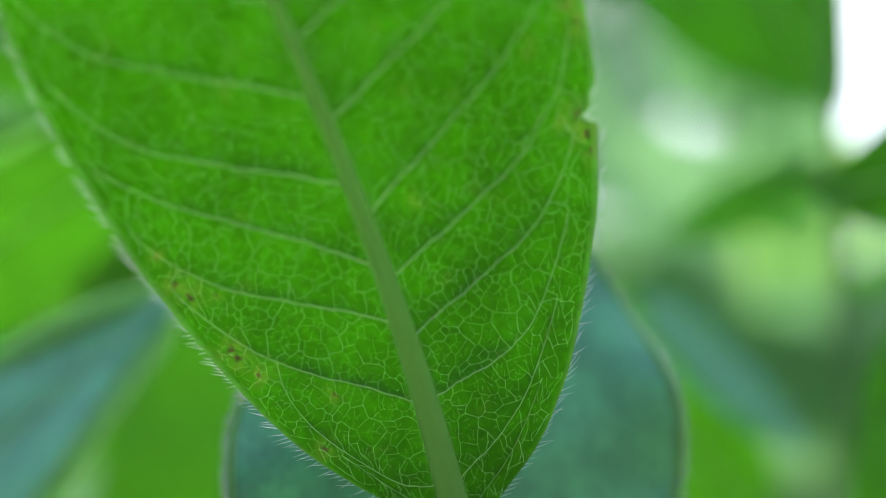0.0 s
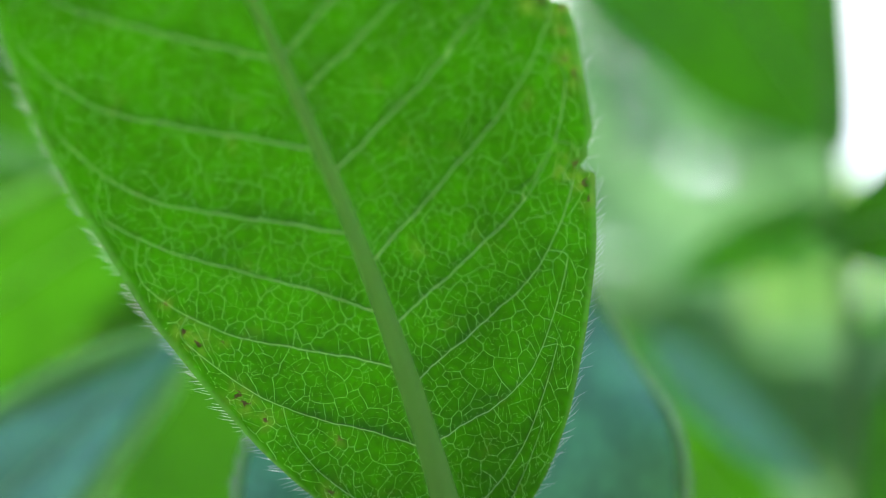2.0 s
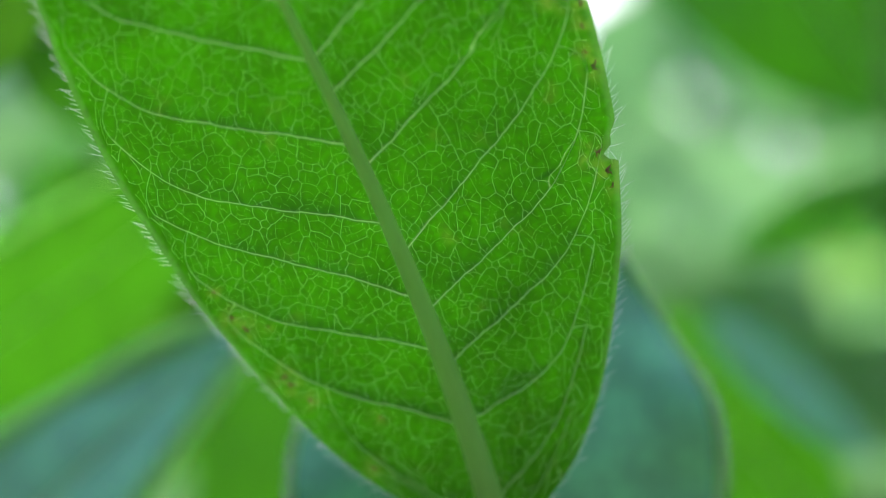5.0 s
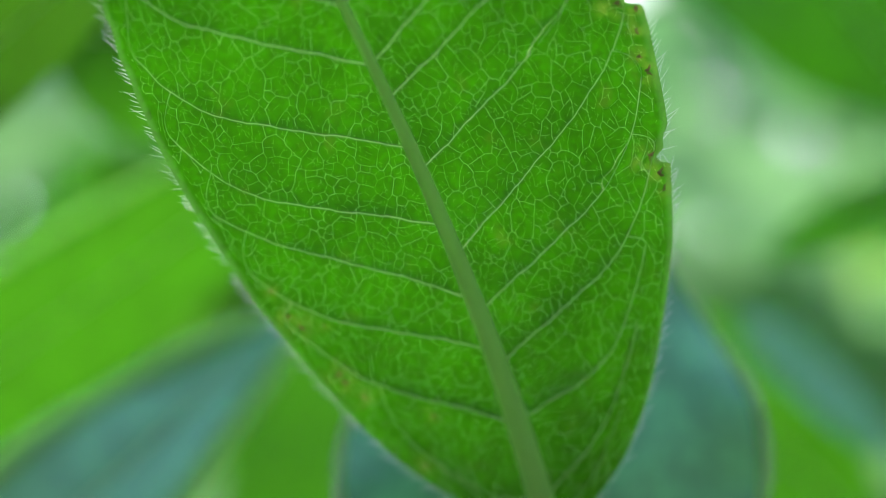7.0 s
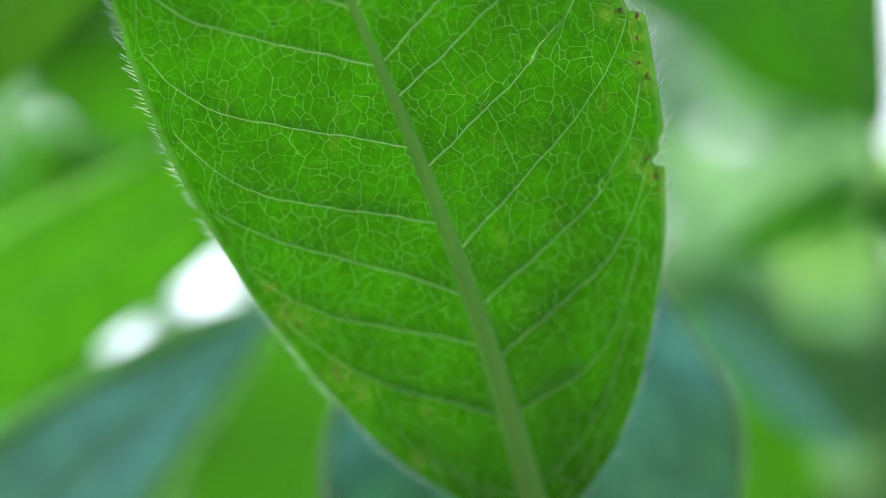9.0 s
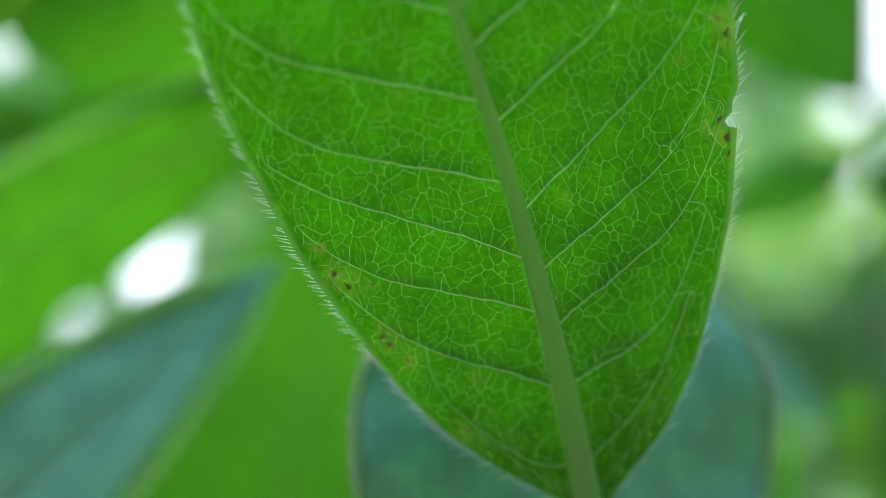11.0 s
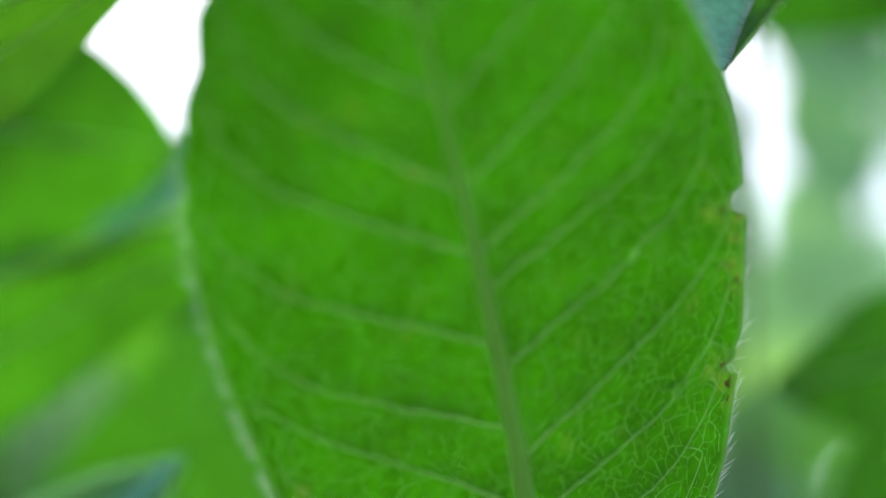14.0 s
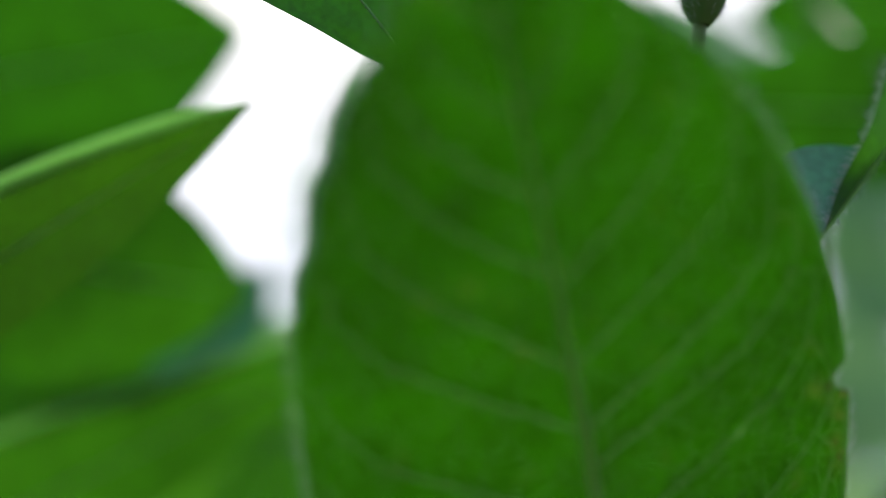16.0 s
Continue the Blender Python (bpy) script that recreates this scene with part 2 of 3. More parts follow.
# ---- ground ----
def ground():
    rnd = random.Random(5)
    n, half = 60, 300.0
    verts, faces = [], []
    ts = [math.copysign(abs(u) ** 3, u) * half for u in np.linspace(-1, 1, n)]
    for y in ts:
        for x in ts:
            verts.append((x, y + 1, -0.02 + 0.02 * noise.noise((x * 1.7, y * 1.7, 0)) if abs(x) + abs(y) < 30 else -0.02))
    for j in range(n - 1):
        for i in range(n - 1):
            faces.append((j * n + i, j * n + i + 1, (j + 1) * n + i + 1, (j + 1) * n + i))
    tagged(mesh_from("ground", verts, faces, EARTH), "bare brown earth under the plants", "ground", kind="structure")


ground()

# ---- the main leaf ----
# The midrib runs in plant space from y = .245 at the base to y = -.42 at the tip; s goes from 0 to 1 along it.
LEFT = smooth_knots([(0, 0.004), (0.03, 0.016), (0.06, 0.036), (0.09, 0.059), (0.15, 0.093), (0.22, 0.118), (0.30, 0.138), (0.40, 0.157), (0.47, 0.162), (0.53, 0.166), (0.60, 0.165), (0.65, 0.160), (0.68, 0.156), (0.72, 0.149), (0.755, 0.138), (0.79, 0.1215), (0.818, 0.110), (0.838, 0.099), (0.862, 0.085), (0.888, 0.063), (0.92, 0.038), (0.97, 0.012), (1, 0.0)])
RIGHT = smooth_knots([(0, 0.006), (0.03, 0.020), (0.06, 0.044), (0.09, 0.071), (0.15, 0.102), (0.22, 0.129), (0.30, 0.156), (0.40, 0.178), (0.50, 0.189), (0.58, 0.187), (0.65, 0.174), (0.72, 0.151), (0.80, 0.112), (0.85, 0.074), (0.91, 0.035), (0.97, 0.010), (1, 0.0)])


def rib_xy(s):
    y = 0.245 - 0.665 * s
    return np.array([0.0081 + 0.409 * y - 0.302 * y * y, y])


def rib_right(s):
    y = 0.245 - 0.665 * s
    t = -np.array([0.409 - 0.604 * y, 1.0 + 0 * y])
    t = t / np.sqrt(np.sum(t * t, axis=0))
    return np.array([-t[1], t[0]])


def half_width(s, side, bitten=True):
    """The blade's width from midrib to margin; works on arrays of s too."""
    if side < 0:
        dents = 0.0012 * np.sin(s * 150) * (s > 0.6) * (s < 0.95) * np.sin((s - 0.6) * 9.0)
        for where, deep, wide in ((0.820, 0.004, 0.009), (0.842, -0.002, 0.007), (0.864, 0.004, 0.009), (0.787, -0.0015, 0.010)):
            dents = dents + deep * np.exp(-((s - where) / wide) ** 2)
        return LEFT(s) + dents
    w = RIGHT(s)
    for where, deep, wide in ((0.374, 0.007, 0.006), (0.518, 0.011, 0.010), (0.385, 0.005, 0.012)) if bitten else ():
        w = w - deep * np.exp(-((s - where) / wide) ** 4)
    return w


def blade_xy(s, v, bitten=True):
    return rib_xy(s) + rib_right(s) * (v * half_width(s, v, bitten))


# Side veins: where each leaves the midrib, how steeply it climbs, and how sharply it turns up along the margin.
VEINS_LEFT = [(0.030, 0.02, 0.60), (0.076, 0.013, 0.55), (0.163, 0.118, 0.150), (0.253, 0.121, 0.108), (0.311, 0.176, 0.048), (0.394, 0.137, 0.128), (0.476, 0.153, 0.097),
              (0.559, 0.172, 0.092), (0.615, 0.200, 0.06), (0.690, 0.180, 0.05), (0.750, 0.160, 0.04), (0.810, 0.130, 0.03), (0.870, 0.085, 0.02)]
VEINS_RIGHT = [(0.025, 0.05, 0.50), (0.066, 0.080, 0.400), (0.169, 0.039, 0.330), (0.235, 0.084, 0.128), (0.297, 0.093, 0.121), (0.361, 0.125, 0.058), (0.453, 0.098, 0.113),
               (0.526, 0.083, 0.100), (0.561, 0.095, 0.110), (0.616, 0.106, 0.090), (0.680, 0.110, 0.070), (0.745, 0.100, 0.050), (0.810, 0.080, 0.040), (0.870, 0.060, 0.030)]

# Dead specks: how far up the leaf, how far from the midrib, and their size.
MARKS = [(0.3690, -0.1360, 0.0045), (0.3520, -0.1300, 0.0050), (0.4020, -0.1400, 0.0030), (0.3440, -0.1130, 0.0022), (0.2850, -0.1180, 0.0050), (0.2730, -0.1150, 0.0045), (0.2495, -0.1060, 0.0040),
         (0.1500, -0.0780, 0.0040), (0.2050, -0.0600, 0.0030), (0.3610, 0.1610, 0.0050), (0.3800, 0.1585, 0.0045), (0.3460, 0.1600, 0.0030), (0.4520, 0.1760, 0.0045), (0.4660, 0.1740, 0.0035),
         (0.4880, 0.1780, 0.0035), (0.5050, 0.1830, 0.0045), (0.5150, 0.1720, 0.0040), (0.1120, 0.0024, 0.0022)]


def turn_out(vein):
    """How far out a side vein reaches before it loops up to the next."""
    return min(0.93, (0.9 / (8 * vein[2])) ** (1 / 7))


def vein_s(vein, v):
    """How far up the leaf a side vein is where it is v of the way out."""
    crook = 0.0007 * np.sin(v * 21 + vein[0] * 310) + 0.0005 * np.sin(v * 47 + vein[0] * 730) + 0.0003 * np.sin(v * 113 + vein[0] * 530)
    return np.minimum(vein[0] + vein[1] * v + vein[2] * v ** 8 + crook * np.minimum(v * 8, 1), 0.985)


def vein_radius(vein, v):
    size = 1.0 if 0.05 < vein[0] < 0.78 else 0.6
    return size * (0.00030 * np.maximum(1 - v, 0) ** 0.9 + 0.00024)


def sheet_z(x, y):
    return 1.0 - 0.0119 * x + 0.4141 * y + 0.6148 * x * x - 0.1975 * y * y - 0.5906 * x * y


def lamina(s, v):
    """The depth of the blade at s, v: arched, and quilted: it drops back steeply above each side vein and comes forward slowly to the next. Arrays of s, one v."""
    s = np.asarray(s, dtype=float)
    side = -1 if v < 0 else 1
    out = min(abs(v), 1.0)
    x, y = rib_xy(s) + rib_right(s) * (v * half_width(s, side, False))
    rows = [0.0, *sorted(float(vein_s(q, min(out, turn_out(q)))) for q in (VEINS_LEFT if side < 0 else VEINS_RIGHT)), 1.02]
    rows = np.array(rows)
    k = np.clip(np.searchsorted(rows, s, side="right") - 1, 0, len(rows) - 2)
    gap = np.maximum(rows[k + 1] - rows[k], 1e-4)
    w = np.clip((s - rows[k]) / gap, 0, 1)
    rise = (1 - np.exp(-w / 0.22)) * (1 - w ** 1.7)
    quilt = (0.0070 if side < 0 else 0.0078) * np.minimum(s / 0.2, 1.0) * np.minimum(gap / 0.08, 1.2) * rise * min(out / 0.10, 1.0) * (1 - min(max((out - 0.55) / 0.33, 0.0), 1.0) ** 1.5)
    quilt = quilt + 0.003 * (1 - math.exp(-(out / 0.09) ** 2))
    ripple = 0.0010 * np.sin(x * 71 + 1.3 * np.sin(y * 53)) * np.sin(y * 64 + 1.7 * np.sin(x * 47 + 1)) + 0.0004 * np.sin(x * 190 + 2 * np.sin(y * 130)) * np.sin(y * 170 + 2 * np.sin(x * 150))
    return sheet_z(x, y) + quilt + ripple


def on_blade(s, v, lift=0.0, bitten=False):
    """A point of the blade, lifted towards the viewer."""
    x, y = blade_xy(s, v, bitten)
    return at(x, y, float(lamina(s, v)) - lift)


NU, NV = 1100, 460


def vein_net():
    """The net of fine veins between the side veins: a mosaic of small cells gathered into larger ones, whose borders are stronger. A list of (three or more s, v points, half width, paleness)."""
    rnd = np.random.default_rng(12)

    def seeds(step):
        rows = []
        for i, a in enumerate(np.arange(0.01, 0.985 * 0.665, step * 0.87)):
            b = np.arange(-0.2, 0.2, step) + (i % 2) * step * 0.5
            rows.append(np.stack([np.full(len(b), a), b], axis=1))
        p = np.concatenate(rows)
        return p + rnd.uniform(-0.42, 0.42, p.shape) * step

    def share(p):
        """Plane point to s and v."""
        up = p[..., 0] / 0.665
        return up, p[..., 1] / np.where(p[..., 1] < 0, half_width(up, -1), half_width(up, 1))

    def zone(up, v):
        """Between which two side veins a point lies."""
        z = np.zeros(len(up), dtype=int)
        for side, veins in ((-1, VEINS_LEFT), (1, VEINS_RIGHT)):
            for vein in veins:
                z += (v * side > 0) * (up > vein_s(vein, np.minimum(np.abs(v), turn_out(vein))))
        return z + 100 * (v > 0)

    def nearest(p, q):
        out = np.empty(len(p), dtype=int)
        for i in range(0, len(p), 400):
            out[i:i + 400] = np.argmin(((p[i:i + 400, None] - q[None]) ** 2).sum(axis=2), axis=1)
        return out

    p = seeds(0.0066)
    up, v = share(p)
    inside = (np.abs(v) < 0.985) & (up > 0.015) & (up < 0.97)
    p, up, v = p[inside], up[inside], v[inside]
    belt = zone(up, v)
    warp = 0.0016 * np.stack([np.sin(p[:, 1] * 900 + 2 * np.sin(p[:, 0] * 700)), np.sin(p[:, 0] * 800 + 2 * np.sin(p[:, 1] * 600))], axis=1)
    large, middle = nearest(p + warp, seeds(0.030)), nearest(p + warp, seeds(0.0140))
    tri = geometry.delaunay_2d_cdt([Vector(q) for q in p.tolist()], [], [], 0, 1e-7)
    origin = [o[0] for o in tri[3]]
    cells = [tuple(origin[i] for i in f) for f in tri[2]]
    centre = np.array([p[list(c)].mean(axis=0) for c in cells])
    c_up, c_v = share(centre)
    pairs = {}
    for k, (a, b, c) in enumerate(cells):
        for e in ((a, b), (b, c), (c, a)):
            pairs.setdefault((min(e), max(e)), []).append(k)
    # Corners between two belts sit on the side vein that parts them.
    for (a, b), ks in pairs.items():
        if belt[a] != belt[b] and belt[a] // 100 == belt[b] // 100:
            side = -1 if belt[a] < 100 else 1
            vein = (VEINS_LEFT if side < 0 else VEINS_RIGHT)[max(belt[a], belt[b]) % 100 - 1]
            for k in ks:
                if c_v[k] * side > 0:
                    c_up[k] = vein_s(vein, min(abs(c_v[k]), turn_out(vein)))
    wide = np.where(c_v < 0, half_width(c_up, -1), half_width(c_up, 1))
    centre = np.stack([0.665 * c_up, c_v * wide], axis=1)
    # The stronger strands run straight or in easy curves from fork to fork.
    def rank(a, b):
        return 0 if large[a] != large[b] else 1 if middle[a] != middle[b] else 2

    ways = {}
    for (a, b), ks in pairs.items():
        if len(ks) == 2 and belt[a] == belt[b] and rank(a, b) < 2:
            ways.setdefault(ks[0], []).append(ks[1])
            ways.setdefault(ks[1], []).append(ks[0])
    bends = np.array([(k, w[0], w[1]) for k, w in ways.items() if len(w) == 2])
    for _ in range(7):
        centre[bends[:, 0]] = 0.4 * centre[bends[:, 0]] + 0.3 * (centre[bends[:, 1]] + centre[bends[:, 2]])
    strands, tips = [], {}
    for (a, b), ks in pairs.items():
        if len(ks) < 2 or belt[a] != belt[b]:
            continue
        m, n = centre[ks[0]], centre[ks[1]]
        if np.hypot(*(m - n)) > 0.02 or max(abs(c_v[ks[0]]), abs(c_v[ks[1]])) > 0.965:
            continue
        order = rank(a, b)
        chance = rnd.random()
        if order == 2:
            tips.setdefault(a, []).append((m + n) / 2)
            if chance < 0.36:
                continue
            if chance < 0.78:
                n = m + (n - m) * rnd.uniform(0.35, 0.7)
        across = np.array([m[1] - n[1], n[0] - m[0]])
        mid = (m + n) / 2 + across * rnd.uniform(-0.1, 0.1)
        half, strong = ((0.00009, 0.06), (0.000055, 0.0), (0.00004, 0.0))[order]
        strands.append((np.stack([m, mid, n]), half * rnd.uniform(0.8, 1.2), strong))
    # Blind ends inside the smallest cells.
    for a, roots in tips.items():
        start = roots[int(rnd.integers(len(roots)))]
        if rnd.random() < 0.75:
            bend = rnd.uniform(-0.0016, 0.0016, 2)
            strands.append((np.stack([start, (start + p[a]) / 2 + bend, p[a] + bend * 0.4 + rnd.uniform(-0.0006, 0.0006, 2)]), 0.000042 * rnd.uniform(0.8, 1.3), 0.0))
    return [(np.stack(share(line), axis=1), half, strong) for line, half, strong in strands]


def soak(pale, line, strong):
    """Lets the blade show pale along one strand of the net."""
    u = np.linspace(0, len(line) - 1.001, 16)
    k = u.astype(int)
    q = line[k] + (line[k + 1] - line[k]) * (u - k)[:, None]
    i, j = q[:, 0] / 0.992 * NU, (q[:, 1] + 1) / 2 * NV
    for di in (0, 1):
        for dj in (0, 1):
            a, b = np.clip(i.astype(int) + di, 0, NU), np.clip(j.astype(int) + dj, 0, NV)
            w = (1 - np.abs(i - a)) * (1 - np.abs(j - b))
            np.maximum.at(pale, (a, b), strong * np.clip(w * 1.6, 0, 1))


def net_mesh(strands, grid, near, leaf):
    """The strands as low ridges on the blade."""
    def on_grid(q):
        i, j = np.clip(q[:, 0] / 0.992 * NU, 0, NU - 0.001), np.clip((q[:, 1] + 1) / 2 * NV, 0, NV - 0.001)
        a, b = i.astype(int), j.astype(int)
        f, g = (i - a)[:, None], (j - b)[:, None]
        return (grid[a, b] * (1 - f) + grid[a + 1, b] * f) * (1 - g) + (grid[a, b + 1] * (1 - f) + grid[a + 1, b + 1] * f) * g

    pts = on_grid(np.concatenate([line for line, half, strong in strands])).reshape(-1, 3, 3)
    half = 0.1 * np.array([h for line, h, strong in strands])[:, None, None] * np.array([1.15, 0.85, 1.15])[None, :, None]
    out = np.array(near)
    run = pts[:, (1, 2, 2)] - pts[:, (0, 0, 1)]
    across = np.cross(run, out)
    across /= np.maximum(np.linalg.norm(across, axis=2, keepdims=True), 1e-12)
    rows = np.stack([pts + across * half + out * 4e-6, pts + out * (1.2e-5 + half * 0.6), pts - across * half + out * 4e-6], axis=2).reshape(-1, 3)
    k = 9 * np.arange(len(pts))[:, None]
    faces = np.concatenate([np.concatenate([k + i, k + i + 1, k + i + 4, k + i + 3], axis=1) for i in (0, 1, 3, 4)])
    tagged(mesh_from("vein_net", rows.tolist(), faces.tolist(), NET, leaf), "fine net of pale veins", kind="stuff")


def main_leaf(parent):
    up = np.linspace(0, 0.992, NU + 1)
    grid = np.empty((NU + 1, NV + 1, 3))
    pale, worn = np.zeros((NU + 1, NV + 1)), np.zeros((NU + 1, NV + 1))
    rib, right = rib_xy(up), rib_right(up)
    for j in range(NV + 1):
        v = 2 * j / NV - 1
        grid[:, j, :2] = (rib + right * (v * half_width(up, v))).T
        grid[:, j, 2] = lamina(up, v)
        wide = half_width(up, v, False)
        pale[:, j] = 0.32 * np.exp(-(abs(v) * wide / (0.0109 * (1 - up) ** 1.5 + 0.0008)) ** 6)
        for vein in VEINS_LEFT if v < 0 else VEINS_RIGHT:
            if abs(v) < turn_out(vein):
                far = 0.665 * (up - vein_s(vein, abs(v)))
                climb = 0.665 * (vein[1] + 8 * vein[2] * abs(v) ** 7) / wide
                bead = 0.62 + 0.36 * max(0.0, math.sin(abs(v) * 61 + vein[0] * 900)) * max(0.0, math.sin(abs(v) * 37 + vein[0] * 400)) ** 0.5
                pale[:, j] = np.maximum(pale[:, j], bead * np.exp(-(far / np.sqrt(1 + climb ** 2) / (1.0 * vein_radius(vein, abs(v)))) ** 2))
        pale[:, j] = np.maximum(pale[:, j], 0.13 * min(max((abs(v) - 0.962) / 0.03, 0.0), 1.0))
        for p, d, size in MARKS:
            if abs(d) > 0.01:
                far = np.hypot(0.665 * (up - p), v * wide - d)
                worn[:, j] = np.maximum(worn[:, j], 0.85 * np.exp(-(far / (1.9 * size)) ** 2))
    strands = vein_net()
    for line, half, strong in strands:
        if strong:
            soak(pale, line, strong)
    x, y, z = grid.reshape(-1, 3).T
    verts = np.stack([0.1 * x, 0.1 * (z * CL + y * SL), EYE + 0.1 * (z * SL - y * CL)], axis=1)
    k = (np.arange(NU)[:, None] * (NV + 1) + np.arange(NV)[None, :]).ravel()
    faces = np.stack([k, k + 1, k + NV + 2, k + NV + 1], axis=1).tolist()
    leaf = mesh_from("leaf", verts.tolist(), faces, UNDERSIDE, parent, np.stack([0.1 * x, 0.1 * y], axis=1), label="broad bright green leaf seen from its veined underside, lit from behind")
    leaf.data.attributes.new("vein", "FLOAT", "POINT").data.foreach_set("value", pale.ravel())
    leaf.data.attributes.new("worn", "FLOAT", "POINT").data.foreach_set("value", worn.ravel())
    near = along(0, 0.38, -1).normalized()
    line = [on_blade(s, 0.0, -0.001) for s in np.linspace(-0.03, 0.97, 60)]
    tube("midrib", line, [0.1 * (0.0109 * (1 - max(s, 0)) ** 1.5 + 0.0008) for s in np.linspace(-0.03, 0.97, 60)], MIDRIB, leaf, 12, 0.9, near, "thick pale green midrib", True)
    for side, veins in ((-1, VEINS_LEFT), (1, VEINS_RIGHT)):
        for n, vein in enumerate(veins):
            line = [(float(vein_s(vein, v)), v) for v in (turn_out(vein) * np.linspace(0, 1, 44) ** 0.9).tolist()]
            if n + 1 < len(veins):
                start, goal = line[-1][0], float(vein_s(veins[n + 1], turn_out(vein) - 0.09))
                line += [(min(start + (goal - start) * u, 0.985), turn_out(vein) - 0.09 * u * u + 0.01 * math.sin(u * 3)) for u in np.linspace(0.12, 1, 9).tolist()]
            pts = curve_through([on_blade(p, side * v, 0.0001) for p, v in line], 3 * len(line))
            outs = np.interp(np.linspace(0, 1, len(pts)), np.linspace(0, 1, len(line)), [v for p, v in line])
            radii = [0.1 * float(vein_radius(vein, v)) * (0.8 + 0.3 * noise.noise((v * 60, vein[0] * 50, side))) for v in outs.tolist()]
            tube("vein", pts, radii, VEIN, leaf, 7, 0.5, near, "", True)
    net_mesh(strands, verts.reshape(NU + 1, NV + 1, 3), near, leaf)
    for side, seed in ((-1, 3), (1, 4)):
        edge, out, tips = [], [], []
        for s in np.linspace(0.03, 0.97, 210).tolist():
            p, p2 = on_blade(s, side, 0, True), on_blade(min(s + 0.004, 0.99), side, 0, True)
            t = (p2 - p).normalized()
            o = along(*(side * rib_right(s)), 0.25)
            edge.append(p)
            out.append((o - t * o.dot(t)).normalized())
            tips.append(t)
        fringe("hair_fringe", edge, out, tips, 0.00115, 0.000030, leaf, seed)
    rnd = random.Random(8)
    for s, d, size in MARKS:
        turn = rnd.uniform(0, 6.3)
        for k in range(4 if abs(d) > 0.01 else 1):
            turn += rnd.uniform(1.2, 2.6)
            reach = size * rnd.uniform(0.3, 1.0)
            pts = []
            for i in range(7):
                up_s = s + (reach * i / 6 * math.sin(turn + 0.12 * i) + size * 0.22 * rnd.uniform(-1, 1)) / 0.665
                off = d + reach * i / 6 * math.cos(turn + 0.12 * i) + size * 0.22 * rnd.uniform(-1, 1)
                pts.append(on_blade(up_s, off / float(half_width(s, 1 if d > 0 else -1, False)), 0.0008 if abs(d) > 0.01 else 0.008))
            tube("brown_spot", pts, [0.1 * size * r for r in (0.15, 0.13, 0.10, 0.14, 0.08, 0.06, 0.02)], BROWN, leaf, 6, 0.5, near, "dead brown speck")
    return leaf


# ---- other leaves ----
def shape(s, power=0.62, end=0.85):
    peak = power / (power + end)
    return (s ** power) * ((1 - s) ** end) / (peak ** power * (1 - peak) ** end)


def leaf_blade(parent, base, tip, width, material, face=(0, 0, -1), arch=0.0, fold=0.0, wave=0.03, seed=0, hairs=0, rib=0.0045, label="", nu=44, nv=18, power=0.62, end=0.85, rim=0.0, rims=(-1, 1)):
    """A pointed leaf from base to tip, all in plant space, its near side turned to face."""
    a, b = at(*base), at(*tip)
    axis = b - a
    length = axis.length
    side = axis.cross(along(*face)).normalized()
    up = side.cross(axis).normalized()
    width *= 0.1
    rnd = random.Random(seed)
    ph = rnd.uniform(0, 6)

    def rib_at(s):
        return a + axis * s + up * (length * arch * 4 * s * (1 - s))

    def point(s, v):
        w = 0.5 * width * shape(min(max(s, 1e-4), 0.9999), power, end)
        lift = fold * abs(v) * w + wave * width * abs(v) ** 2 * math.sin(s * 17 + ph + (2.1 if v > 0 else 0))
        lift += 0.02 * width * noise.noise((s * 6, v * 2, seed))
        return rib_at(s) + side * (v * w * (1 - 0.25 * abs(fold) * abs(v))) + up * lift

    verts, uvs, faces = [], [], []
    for i in range(nu + 1):
        s = i / nu
        for j in range(nv + 1):
            v = 2 * j / nv - 1
            verts.append(point(s, v))
            uvs.append((s * length, v * width * 0.5 * shape(min(max(s, 1e-4), 0.9999))))
    for i in range(nu):
        for j in range(nv):
            q = i * (nv + 1) + j
            faces.append((q, q + 1, q + nv + 2, q + nv + 1))
    leaf = mesh_from("leaf", verts, faces, material, parent, uvs, label=label)
    pts = [rib_at(s) + up * 0.00005 for s in np.linspace(0, 0.97, 24).tolist()]
    tube("midrib", pts, [0.1 * (0.6 * rib * (1 - s) ** 0.7 + 0.0006) for s in np.linspace(0, 0.97, 24).tolist()], VEIN, leaf, 8)
    if rim:
        for sd in rims:
            pts = [point(s, sd * 0.985) for s in np.linspace(0.03, 0.985, 50).tolist()]
            tube("margin", pts, [0.1 * rim * min(1, 8 * (1 - s)) for s in np.linspace(0.03, 0.985, 50).tolist()], RIM, leaf, 8, 0.35, up, "pale rolled edge of the leaf")
    if hairs:
        for sd in (-1, 1):
            edge, out, tips = [], [], []
            for s in np.linspace(0.04, 0.97, hairs).tolist():
                p, p2, q = point(s, sd), point(min(s + 0.01, 1), sd), point(s, sd * 0.9)
                t = (p2 - p).normalized()
                o = p - q
                edge.append(p)
                out.append((o - t * o.dot(t)).normalized())
                tips.append(t)
            fringe("hair_fringe", edge, out, tips, 0.0009, 0.00005, leaf, seed + sd)
    return leaf


